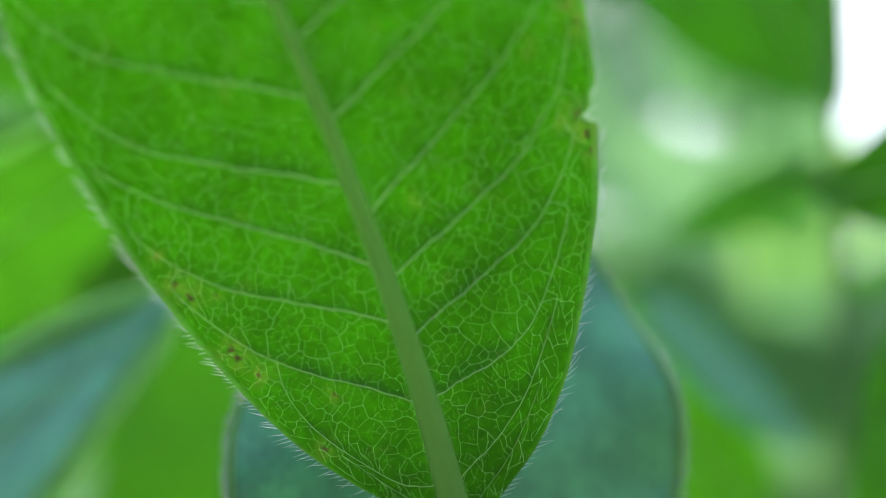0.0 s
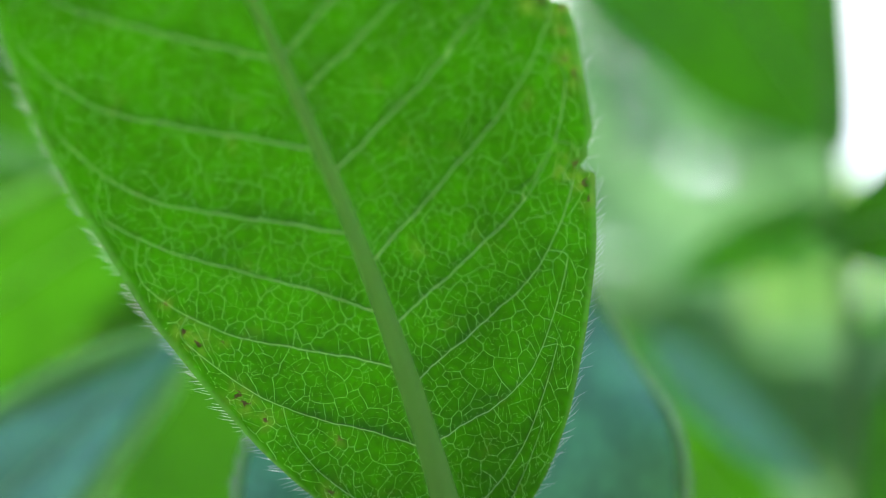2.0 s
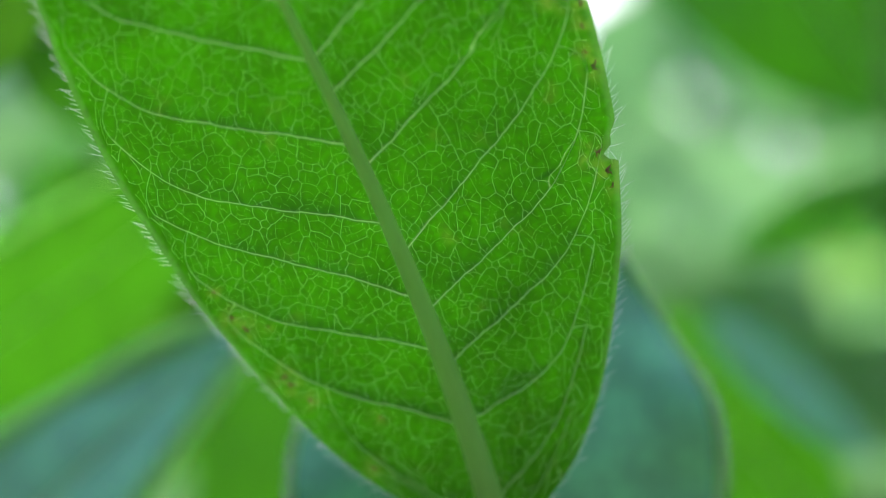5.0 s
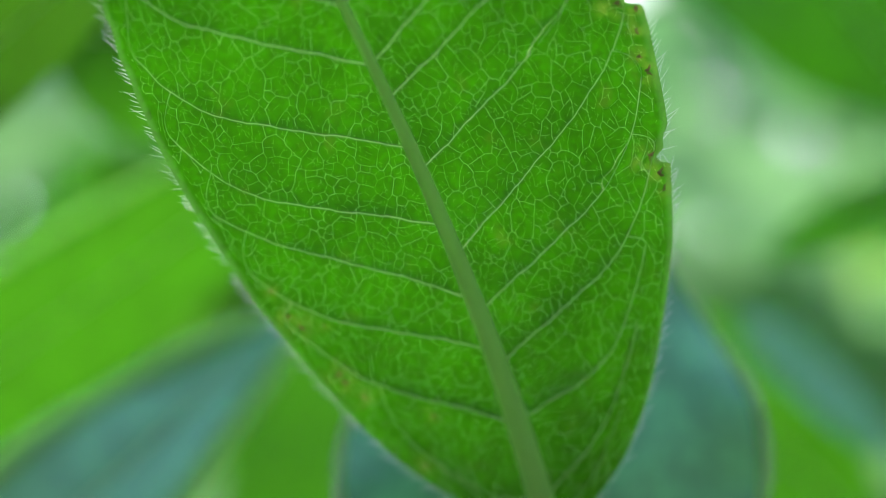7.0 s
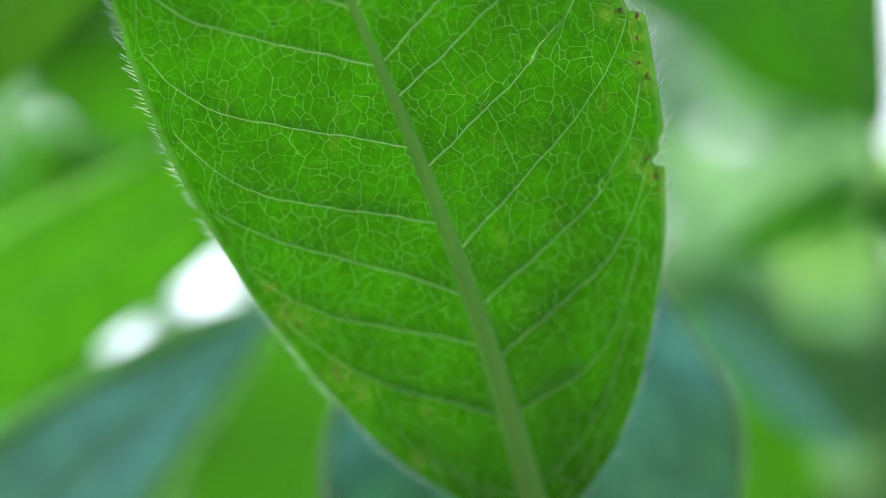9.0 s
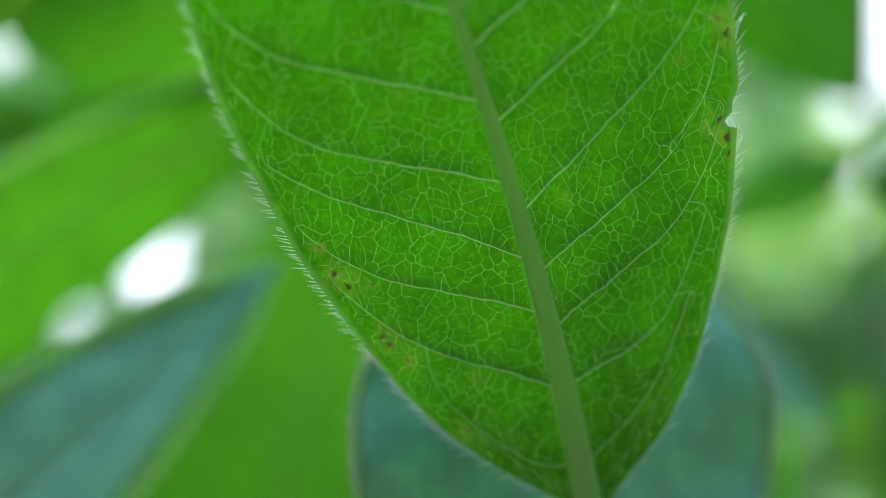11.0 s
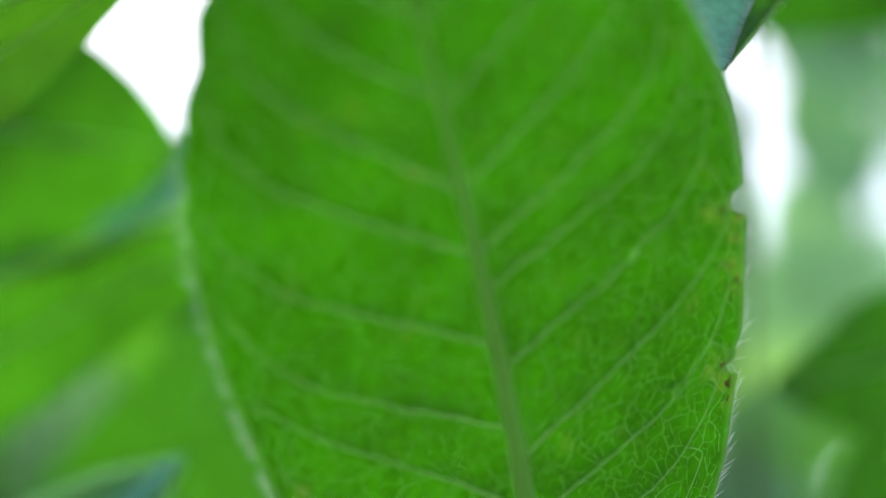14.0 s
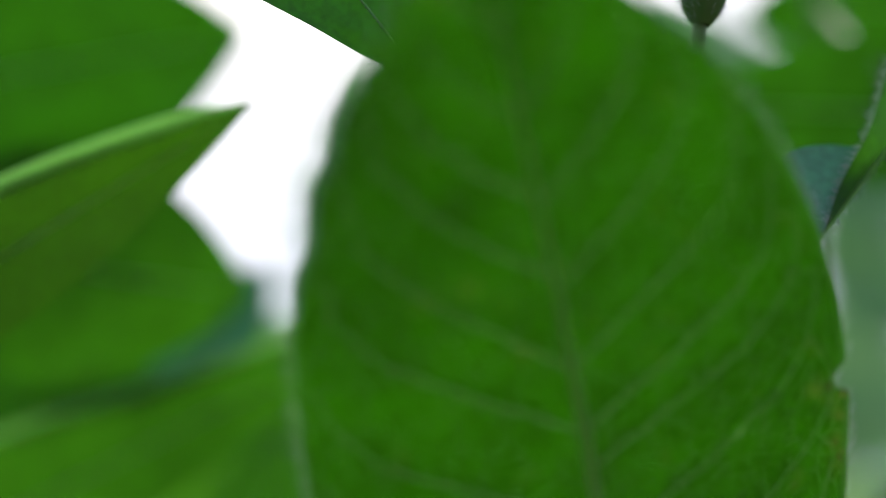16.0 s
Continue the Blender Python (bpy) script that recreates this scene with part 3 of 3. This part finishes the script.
def plant(label, stem_points, thick):
    """A thing for one plant, standing on the ground at its stem's foot."""
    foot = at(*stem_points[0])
    root = new("plant")
    root.location = (foot.x, foot.y, 0)
    tagged(root, label, "plant", group="leafy plants")
    low = Vector((foot.x, foot.y, -0.03))
    pts = [low, low.lerp(foot, 0.5) + Vector((0.008, 0.006, 0)), *[at(*p) for p in stem_points]]
    line = curve_through(pts, 70)
    ob = tube("stem", [p - root.location for p in line], [0.1 * thick * (1.5 - i / 69) for i in range(70)], STEM, root, 10)
    return root


def settle(root, *parts):
    """Hang parts built in world space on a plant, without moving them."""
    for p in parts:
        p.matrix_parent_inverse = Matrix.Translation(-root.location)
    return root


def petiole(root, a, b, thick):
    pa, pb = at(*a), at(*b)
    sag = (pa - pb).length * 0.15
    ob = tube("petiole", curve_through([pa, (pa + pb) / 2 - Vector((0, 0, sag)), pb], 14), [0.1 * thick] * 14, STEM, root, 8)
    settle(root, ob)


# The plant with the main leaf
first = plant("leafy green plant with broad hairy-edged leaves and a slender stem", [(0.13, 0.75, 1.16), (0.11, 0.42, 1.135), (0.102, 0.26, 1.118), (0.09, -0.05, 1.10), (0.075, -0.33, 1.075), (0.07, -0.455, 1.06)], 0.010)
settle(first, main_leaf(first))
petiole(first, (0.096, 0.262, 1.085), (0.104, 0.285, 1.12), 0.011)
settle(first, leaf_blade(first, (0.073, 0.392, 1.18), (0.134, -0.076, 1.308), 0.39, DEEP, face=(0.1, -0.5, -1), arch=0.03, fold=0.10, power=0.6, end=0.96, seed=11, hairs=420, rim=0.0035, label="dark blue-green leaf seen from its glossy upper side"))
petiole(first, (0.073, 0.392, 1.18), (0.110, 0.43, 1.137), 0.010)



def folded_leaf(parent):
    """A small leaf folded along its midrib: the near half shows its underside, the far half its upper side."""
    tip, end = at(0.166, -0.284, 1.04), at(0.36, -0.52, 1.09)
    axis = end - tip
    up = along(-0.75, -0.62, 0.0)
    up = (up - axis * (up.dot(axis) / axis.length_squared)).normalized()
    away = along(0, 0, 1).normalized()
    whole = None
    near_half = lambda q: 0.0084 * q ** 1.05 * (1 if q < 0.5 else max(1 - ((q - 0.5) / 0.5) ** 2, 0.01))
    far_half = lambda q: 0.0056 * shape(min(max(q / 0.33, 1e-4), 0.9999), 0.35, 0.75)
    for name, lean, width, material, label in (("leaf", -0.35, near_half, LIGHT, "narrow folded leaf with a hairy edge"), ("far_half", 0.55, far_half, UPPER, "blue-green upper side of the fold")):
        verts, uvs, faces = [], [], []
        nu, nv = 60, 10
        for i in range(nu + 1):
            q = i / nu
            w = width(q)
            for j in range(nv + 1):
                v = j / nv
                p = tip + axis * q + (up * v + away * lean * v * (1.3 - 0.5 * v)) * w + away * 0.0004 * math.sin(q * 19 + lean * 4) * v
                verts.append(p)
                uvs.append((q * axis.length, v * w))
        for i in range(nu):
            for j in range(nv):
                k = i * (nv + 1) + j
                faces.append((k, k + 1, k + nv + 2, k + nv + 1))
        ob = mesh_from(name, verts, faces, material, whole or parent, uvs, label=label)
        whole = whole or ob
        if ob is whole:
            edge = [verts[i * (nv + 1) + nv] for i in range(1, nu)]
            edge = [a.lerp(b, f) for a, b in zip(edge, edge[1:]) for f in (0, 0.2, 0.4, 0.6, 0.8)]
            fringe("hair_fringe", edge, [(up - away * 0.3).normalized()] * len(edge), [-axis.normalized()] * len(edge), 0.0011, 0.00004, ob, 77, 0.5)
            back = [tip + axis * q for q in np.linspace(0, 1, 160).tolist()]
            fringe("hair_fringe", back, [(-up - away * 0.2).normalized()] * len(back), [-axis.normalized()] * len(back), 0.0011, 0.00003, ob, 78, 0.5)
    tube("midrib", [tip + axis * q for q in np.linspace(0, 1, 20).tolist()], [0.0001 + 0.0004 * q for q in np.linspace(0, 1, 20).tolist()], MIDRIB, whole, 8)
    return whole


def flower_bud(parent):
    """A closed hairy bud at the end of the stem."""
    rnd = random.Random(9)
    c, up = at(0.072, -0.462, 1.06), along(0.02, -1, -0.05).normalized()
    a = up.cross(Vector((0.2, 1, 0.1))).normalized()
    b = up.cross(a)
    verts, faces, edge, out = [], [], [], []
    nu, nv = 14, 16
    for i in range(nu + 1):
        q = i / nu
        r = 0.0017 * math.sin(math.pi * min(0.08 + 0.92 * q, 1)) ** 0.7
        for j in range(nv):
            w = 2 * math.pi * j / nv
            rr = r * (1 + 0.08 * math.cos(5 * w))
            d = a * math.cos(w) + b * math.sin(w)
            verts.append(c + up * (0.0052 * (q - 0.45)) + d * rr)
            if rnd.random() < 0.7 and 0 < i < nu:
                edge.append(verts[-1])
                out.append(d)
    for i in range(nu):
        for j in range(nv):
            k = (j + 1) % nv
            faces.append((i * nv + j, i * nv + k, (i + 1) * nv + k, (i + 1) * nv + j))
    ob = mesh_from("bud", verts, faces, STEM, parent, label="closed dark green hairy bud")
    fringe("hair_fringe", edge, out, [up] * len(edge), 0.001, 0.00003, ob, 79, 0.4)
    return ob


settle(first, flower_bud(first))


moving = []


def main_rest():
    # Plants round the first one
    left = plant("tall plant with long drooping leaves", [(-0.75, 0.9, 1.7), (-0.72, 0.4, 1.6), (-0.70, -0.05, 1.5), (-0.66, -0.35, 1.45)], 0.02)
    settle(left, leaf_blade(left, (-1.092, 0.462, 2.047), (0.054, -0.274, 1.651), 0.22, LIGHT, face=(0, 0.3, -1), power=0.62, end=1.0, seed=21, rib=0.004, rim=0.007, rims=(-1,), label="long bright green leaf lit from behind"))
    settle(left, leaf_blade(left, (-0.716, -0.004, 1.445), (-0.213, -0.403, 1.35), 0.126, OLIVE, face=(0, 0.3, -1), arch=0.03, fold=0.1, seed=22, rib=0.0015, power=0.795, end=1.0, rim=0.008, rims=(-1,), label="olive green leaf with a pale edge, lit from behind"))
    settle(left, leaf_blade(left, (-0.21, -0.13, 1.95), (-0.10, -0.33, 1.95), 0.12, UPPER, face=(0, -0.6, -1), seed=23, label="small blue-green leaf seen from above"))
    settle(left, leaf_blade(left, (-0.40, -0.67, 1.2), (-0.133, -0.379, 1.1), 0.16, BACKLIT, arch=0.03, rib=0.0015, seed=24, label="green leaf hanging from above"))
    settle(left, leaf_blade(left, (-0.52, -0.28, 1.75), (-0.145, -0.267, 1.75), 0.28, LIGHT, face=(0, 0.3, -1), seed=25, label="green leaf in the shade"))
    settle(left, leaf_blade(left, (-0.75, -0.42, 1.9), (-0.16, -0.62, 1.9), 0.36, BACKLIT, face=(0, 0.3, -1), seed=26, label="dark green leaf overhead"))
    settle(left, leaf_blade(left, (-1.30, 0.24, 3.0), (-0.61, 0.22, 3.0), 0.34, LIGHT, face=(0, 0.3, -1), end=0.5, seed=27, label="bright green leaf behind the others"))
    settle(left, leaf_blade(left, (-0.85, -0.20, 3.0), (-0.33, -0.04, 3.0), 0.20, LIGHT, face=(0, 0.3, -1), end=0.5, seed=28, label="bright green leaf behind the others"))
    for k, (a, b, w, m) in enumerate((((-1.2, -0.10, 3.0), (-0.72, -0.42, 3.0), 0.30, SUNLIT), ((-1.1, 0.12, 3.2), (-0.60, -0.12, 3.1), 0.28, LIGHT), ((-0.75, 0.05, 3.1), (-0.62, -0.42, 3.1), 0.16, SUNLIT_DULL), ((-0.50, 0.0, 2.8), (-0.47, -0.46, 2.8), 0.20, BACKLIT))):
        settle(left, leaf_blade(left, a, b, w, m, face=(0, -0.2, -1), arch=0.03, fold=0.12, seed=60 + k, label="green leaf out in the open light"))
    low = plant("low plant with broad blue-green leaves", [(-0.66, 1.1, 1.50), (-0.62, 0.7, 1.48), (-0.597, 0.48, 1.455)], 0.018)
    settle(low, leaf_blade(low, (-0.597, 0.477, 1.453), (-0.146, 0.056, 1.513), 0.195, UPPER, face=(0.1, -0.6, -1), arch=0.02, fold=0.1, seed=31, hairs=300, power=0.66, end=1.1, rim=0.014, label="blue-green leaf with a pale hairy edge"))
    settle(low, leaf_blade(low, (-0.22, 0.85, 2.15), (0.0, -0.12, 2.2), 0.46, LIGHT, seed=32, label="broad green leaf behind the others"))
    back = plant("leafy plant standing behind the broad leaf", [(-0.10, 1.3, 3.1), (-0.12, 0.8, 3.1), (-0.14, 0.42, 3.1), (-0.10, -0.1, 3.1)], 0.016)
    # Sunlit pale colour here, as the leaf hangs too dark among its neighbours.
    settle(back, leaf_blade(back, (-0.11, 0.46, 2.85), (-0.285, -0.074, 2.78), 0.28, SUNLIT, face=(0, -0.5, -1), seed=33, label="blue-green leaf seen from above"))
    settle(back, leaf_blade(back, (0.36, 0.02, 3.3), (-0.40, -0.12, 3.3), 0.36, LIFTED, face=(0, 0.3, -1), end=0.5, seed=38, label="bright green leaf lit from behind"))
    settle(back, leaf_blade(back, (0.36, -0.20, 3.35), (-0.48, -0.30, 3.3), 0.32, LIFTED, face=(0, 0.3, -1), end=0.5, seed=39, label="bright green leaf lit from behind"))
    settle(back, leaf_blade(back, (-0.10, -0.10, 3.4), (-0.64, -0.22, 3.4), 0.26, LIGHT, face=(0, 0.3, -1), end=0.5, seed=40, label="bright green leaf lit from behind"))
    settle(back, leaf_blade(back, (-0.14, 0.42, 3.1), (-0.86, 0.34, 3.05), 0.28, LIGHT, face=(0, 0.3, -1), seed=34, label="bright green leaf lit from behind"))
    settle(back, leaf_blade(back, (-0.47, 0.32, 3.2), (-0.565, 0.05, 3.2), 0.12, LIGHT, seed=35, label="narrow green leaf"))
    petiole(back, (-0.47, 0.32, 3.2), (-0.13, 0.60, 3.1), 0.006)
    swaying = plant("slender plant with broad leaves, swaying in the breeze", [(-0.16, 1.3, 3.0), (-0.17, 0.8, 3.0), (-0.15, 0.30, 3.0), (-0.12, 0.0, 3.0)], 0.012)
    settle(swaying, leaf_blade(swaying, (-0.15, 0.30, 3.0), (-0.70, 0.14, 2.96), 0.30, LIFTED, face=(0, 0.3, -1), end=0.4, seed=36, label="bright green leaf lit from behind"))
    settle(swaying, leaf_blade(swaying, (-0.13, 0.06, 3.0), (-0.56, 0.0, 2.98), 0.26, LIFTED, face=(0, 0.3, -1), end=0.45, seed=37, label="bright green leaf lit from behind"))
    right = plant("tall plant with broad hanging leaves", [(0.72, 1.1, 1.85), (0.673, 0.357, 1.8), (0.65, 0.05, 1.8), (0.633, -0.191, 1.8), (0.55, -0.75, 1.7)], 0.010)
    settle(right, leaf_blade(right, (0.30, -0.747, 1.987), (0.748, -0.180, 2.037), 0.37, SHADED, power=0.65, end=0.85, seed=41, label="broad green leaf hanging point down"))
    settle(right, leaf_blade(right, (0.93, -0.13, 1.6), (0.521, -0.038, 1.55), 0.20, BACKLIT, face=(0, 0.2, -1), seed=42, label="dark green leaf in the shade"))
    settle(right, leaf_blade(right, (0.66, -0.09, 1.88), (0.45, 0.01, 1.92), 0.08, BACKLIT, seed=43, label="small green leaf on the stem"))
    settle(right, leaf_blade(right, (0.43, 0.09, 2.0), (0.69, 0.32, 2.0), 0.085, UPPER, face=(0, -0.6, -1), seed=44, label="blue-green drooping leaf"))
    settle(right, leaf_blade(right, (0.326, 0.10, 2.05), (0.662, 0.46, 2.05), 0.24, LIGHT, seed=45, label="bright green drooping leaf"))
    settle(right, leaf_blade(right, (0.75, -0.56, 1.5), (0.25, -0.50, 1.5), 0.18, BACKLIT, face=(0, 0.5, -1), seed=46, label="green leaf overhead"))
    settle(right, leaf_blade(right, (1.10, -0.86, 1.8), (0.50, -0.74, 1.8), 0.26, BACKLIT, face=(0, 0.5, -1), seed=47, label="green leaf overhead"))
    settle(right, folded_leaf(right))
    petiole(right, (0.36, -0.52, 1.09), (0.56, -0.72, 1.70), 0.006)
    moving.append(swaying)
    near = plant("plant with a broad green leaf", [(0.66, 1.1, 1.67), (0.655, 0.7, 1.66), (0.707, 0.552, 1.65)], 0.016)
    settle(near, leaf_blade(near, (0.707, 0.552, 1.65), (0.79, -0.07, 1.65), 0.29, BACKLIT, fold=0.1, seed=51, label="broad green leaf standing upright"))


main_rest()


def thicket(x, z, top, sides, seed, tone, thin):
    """One plant of the thicket behind: an upright stem with drooping leaves, sides telling on which hands they grow."""
    rnd = random.Random(seed)
    root = plant("leafy plant in the thicket behind", [(x, 1.4, z), (x + 0.02, 0.6, z), (x, 0.5 * top + 0.2, z), (x + 0.01, top, z)], 0.014)
    y, k = top + 0.02, seed
    while y < 1.0:
        k += 1
        sd = sides[k % len(sides)]
        base = (x, y, z)
        tip = (x + sd * rnd.uniform(0.42, 0.66), y + rnd.uniform(-0.05, 0.35), z + rnd.uniform(-0.35, 0.25))
        material = rnd.choice(tone)
        face = (rnd.uniform(-0.4, 0.4), rnd.uniform(-0.7, 0.5), -1)
        settle(root, leaf_blade(root, base, tip, rnd.uniform(0.24, 0.36), material, face=face, arch=0.06, fold=rnd.uniform(0, 0.25), seed=seed * 40 + k, nu=22, nv=10, label="green leaf out in the thicket"))
        y += rnd.uniform(0.10, 0.20) * (thin if y < 0.05 else 1.0)


def thickets():
    # The pale set carries the sunlit look of the thicket in its colour.
    mixed, pale = (BACKLIT, SUNLIT, UPPER), (SUNLIT, SUNLIT, LIFTED)
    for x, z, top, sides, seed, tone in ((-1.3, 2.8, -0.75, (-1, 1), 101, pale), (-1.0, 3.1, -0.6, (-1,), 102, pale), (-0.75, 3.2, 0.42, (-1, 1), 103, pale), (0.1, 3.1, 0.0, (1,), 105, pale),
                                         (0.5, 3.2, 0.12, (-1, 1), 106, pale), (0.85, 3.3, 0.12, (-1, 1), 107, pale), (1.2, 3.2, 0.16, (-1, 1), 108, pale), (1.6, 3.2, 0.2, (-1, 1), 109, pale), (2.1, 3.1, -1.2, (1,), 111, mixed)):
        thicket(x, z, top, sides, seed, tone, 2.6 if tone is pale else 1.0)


thickets()


def hedge():
    """Three plants standing out in the open light, their sunlit paleness put into the leaf colour, with a gap of sky
    between them.
    """
    one = plant("leafy plant out in the open light, its sunlit paleness coloured in", [(0.95, 1.3, 3.4), (0.97, 0.6, 3.4), (1.0, 0.1, 3.4), (0.95, -0.3, 3.4)], 0.016)
    for k, (a, b, w, m) in enumerate((((1.0, 0.0), (0.50, -0.26), 0.30, SUNLIT), ((0.96, -0.28), (1.16, -0.46), 0.22, SUNLIT), ((1.0, -0.02), (1.36, -0.24), 0.26, SUNLIT_LIME), ((1.0, 0.12), (0.48, 0.06), 0.28, SUNLIT), ((0.95, -0.30), (0.78, -0.62), 0.26, SUNLIT_DULL), ((0.98, -0.10), (1.24, -0.40), 0.24, SUNLIT), ((1.0, 0.10), (1.32, -0.08), 0.24, SUNLIT_LIME), ((1.05, 0.2), (0.60, 0.13), 0.26, SUNLIT), ((1.0, 0.25), (1.35, 0.1), 0.24, SUNLIT))):
        settle(one, leaf_blade(one, (*a, 3.4), (*b, 3.3), w, m, face=(0, -0.3, -1), arch=0.04, fold=0.15, seed=300 + k, nu=22, nv=10, label="green leaf with its sunlit paleness coloured in"))
    three = plant("leafy plant out in the open light, its sunlit paleness coloured in", [(0.38, 1.3, 3.6), (0.37, 0.6, 3.6), (0.36, 0.1, 3.6), (0.37, -0.3, 3.6)], 0.014)
    for k, (a, b, w, m) in enumerate((((0.37, 0.12), (0.68, -0.20), 0.26, SUNLIT), ((0.37, -0.26), (0.60, -0.66), 0.26, SUNLIT_DULL), ((0.37, -0.06), (0.66, -0.42), 0.22, SUNLIT), ((0.37, 0.32), (0.70, 0.04), 0.24, SUNLIT))):
        settle(three, leaf_blade(three, (*a, 3.6), (*b, 3.5), w, m, face=(0, -0.3, -1), arch=0.04, fold=0.15, end=0.6, seed=340 + k, nu=22, nv=10, label="green leaf with its sunlit paleness coloured in"))
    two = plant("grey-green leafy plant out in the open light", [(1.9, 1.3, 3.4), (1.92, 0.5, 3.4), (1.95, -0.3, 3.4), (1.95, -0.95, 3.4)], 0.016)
    for k, (a, b, w, m) in enumerate((((1.95, -0.42), (1.52, -0.37), 0.38, SUNLIT), ((1.95, -0.96), (1.47, -0.90), 0.40, SUNLIT_DULL), ((1.95, -0.66), (1.54, -0.64), 0.42, SUNLIT_DULL), ((1.94, -0.22), (1.30, -0.22), 0.28, SUNLIT), ((1.93, 0.0), (1.30, 0.02), 0.30, SUNLIT_LIME), ((1.93, 0.12), (1.22, 0.18), 0.34, LIFTED), ((1.95, -1.0), (1.40, -1.12), 0.26, BACKLIT), ((1.95, -0.98), (0.92, -1.18), 0.34, SUNLIT_DULL))):
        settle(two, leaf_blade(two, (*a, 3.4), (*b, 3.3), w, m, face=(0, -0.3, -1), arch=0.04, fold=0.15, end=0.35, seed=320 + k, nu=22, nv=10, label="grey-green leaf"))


hedge()


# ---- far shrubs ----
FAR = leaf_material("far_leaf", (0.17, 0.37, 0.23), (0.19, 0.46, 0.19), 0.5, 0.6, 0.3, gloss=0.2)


def shrub(x, y, high, wide, count, seed, size=0.05, low=0.3):
    """A shrub: a forked trunk and a loose crown of small leaves, standing on the ground."""
    rnd = random.Random(seed)
    root = new("shrub")
    root.location = (x, y, 0)
    tagged(root, "leafy green shrub in the distance", "shrub", group="shrubs behind")
    tv, tf = [], []
    for k in range(5):
        w = k * 1.26 + rnd.uniform(-0.4, 0.4)
        ends = [Vector((0, 0, -0.05)), Vector((0.12 * wide * math.cos(w), 0.12 * wide * math.sin(w), high * 0.35)), Vector((0.32 * wide * math.cos(w), 0.32 * wide * math.sin(w), high * 0.8))]
        v, f = tube_data(curve_through(ends, 8), [0.012 * (1.1 - i / 8) for i in range(8)], 6)
        tf += [tuple(len(tv) + i for i in q) for q in f]
        tv += v
    mesh_from("trunk", tv, tf, STEM, root)
    verts, faces, uvs = [], [], []
    for _ in range(count):
        w, r = rnd.uniform(0, 6.283), math.sqrt(rnd.random())
        h = rnd.uniform(low, 1.0)
        bulge = math.sin(min(h * 1.15, 1) * math.pi * 0.5) * (1.0 if h < 0.75 else (1 - h) * 3.2 + 0.2)
        c = Vector((0.5 * wide * r * bulge * math.cos(w), 0.5 * wide * r * bulge * math.sin(w), high * h))
        d = Vector((rnd.uniform(-1, 1), rnd.uniform(-1, 1), rnd.uniform(-0.8, 0.4))).normalized()
        e = d.cross(Vector((rnd.uniform(-1, 1), rnd.uniform(-1, 1), rnd.uniform(-1, 1)))).normalized()
        n = d.cross(e)
        l = size * rnd.uniform(0.6, 1.4)
        k = len(verts)
        for u, v, g in ((0, 0, 0), (0.35, 0.25, 0.06), (0.35, -0.25, 0.06), (0.7, 0.2, 0.04), (0.7, -0.2, 0.04), (1, 0, -0.05), (0.35, 0, 0), (0.7, 0, -0.02)):
            verts.append(c + d * (l * u) + e * (l * v) + n * (l * g))
            uvs.append((c.x + l * u, c.z + l * v))
        faces += [(k, k + 6, k + 1), (k, k + 2, k + 6), (k + 1, k + 6, k + 7, k + 3), (k + 6, k + 2, k + 4, k + 7), (k + 3, k + 7, k + 5), (k + 7, k + 4, k + 5)]
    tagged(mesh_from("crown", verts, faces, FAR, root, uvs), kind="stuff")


def shrubs():
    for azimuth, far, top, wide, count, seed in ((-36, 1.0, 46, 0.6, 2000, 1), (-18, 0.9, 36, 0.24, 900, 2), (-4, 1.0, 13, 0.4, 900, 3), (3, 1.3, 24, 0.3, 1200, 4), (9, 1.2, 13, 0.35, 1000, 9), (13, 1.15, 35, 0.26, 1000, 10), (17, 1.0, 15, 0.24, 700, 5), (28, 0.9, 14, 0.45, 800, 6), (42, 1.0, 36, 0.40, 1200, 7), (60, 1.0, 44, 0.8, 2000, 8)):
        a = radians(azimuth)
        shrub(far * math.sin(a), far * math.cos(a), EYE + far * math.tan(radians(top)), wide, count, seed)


shrubs()


def motions():
    """A breath of air bends one slender plant aside for a while; all else stands still."""
    x, y, z = moving[0].location
    walk(moving[0], [(t, pose(x, y, z, 0, bend, 0)) for t, bend in ((0, 0), (6.3, 0), (7.2, 0.4), (7.6, 0.9), (8.0, 1.6), (8.6, 2.1), (9.0, 2.45), (10.2, 2.5), (11.3, 1.7), (11.7, 1.0), (12.2, 0.3), (13.0, 0), (16.0, 0))])


motions()
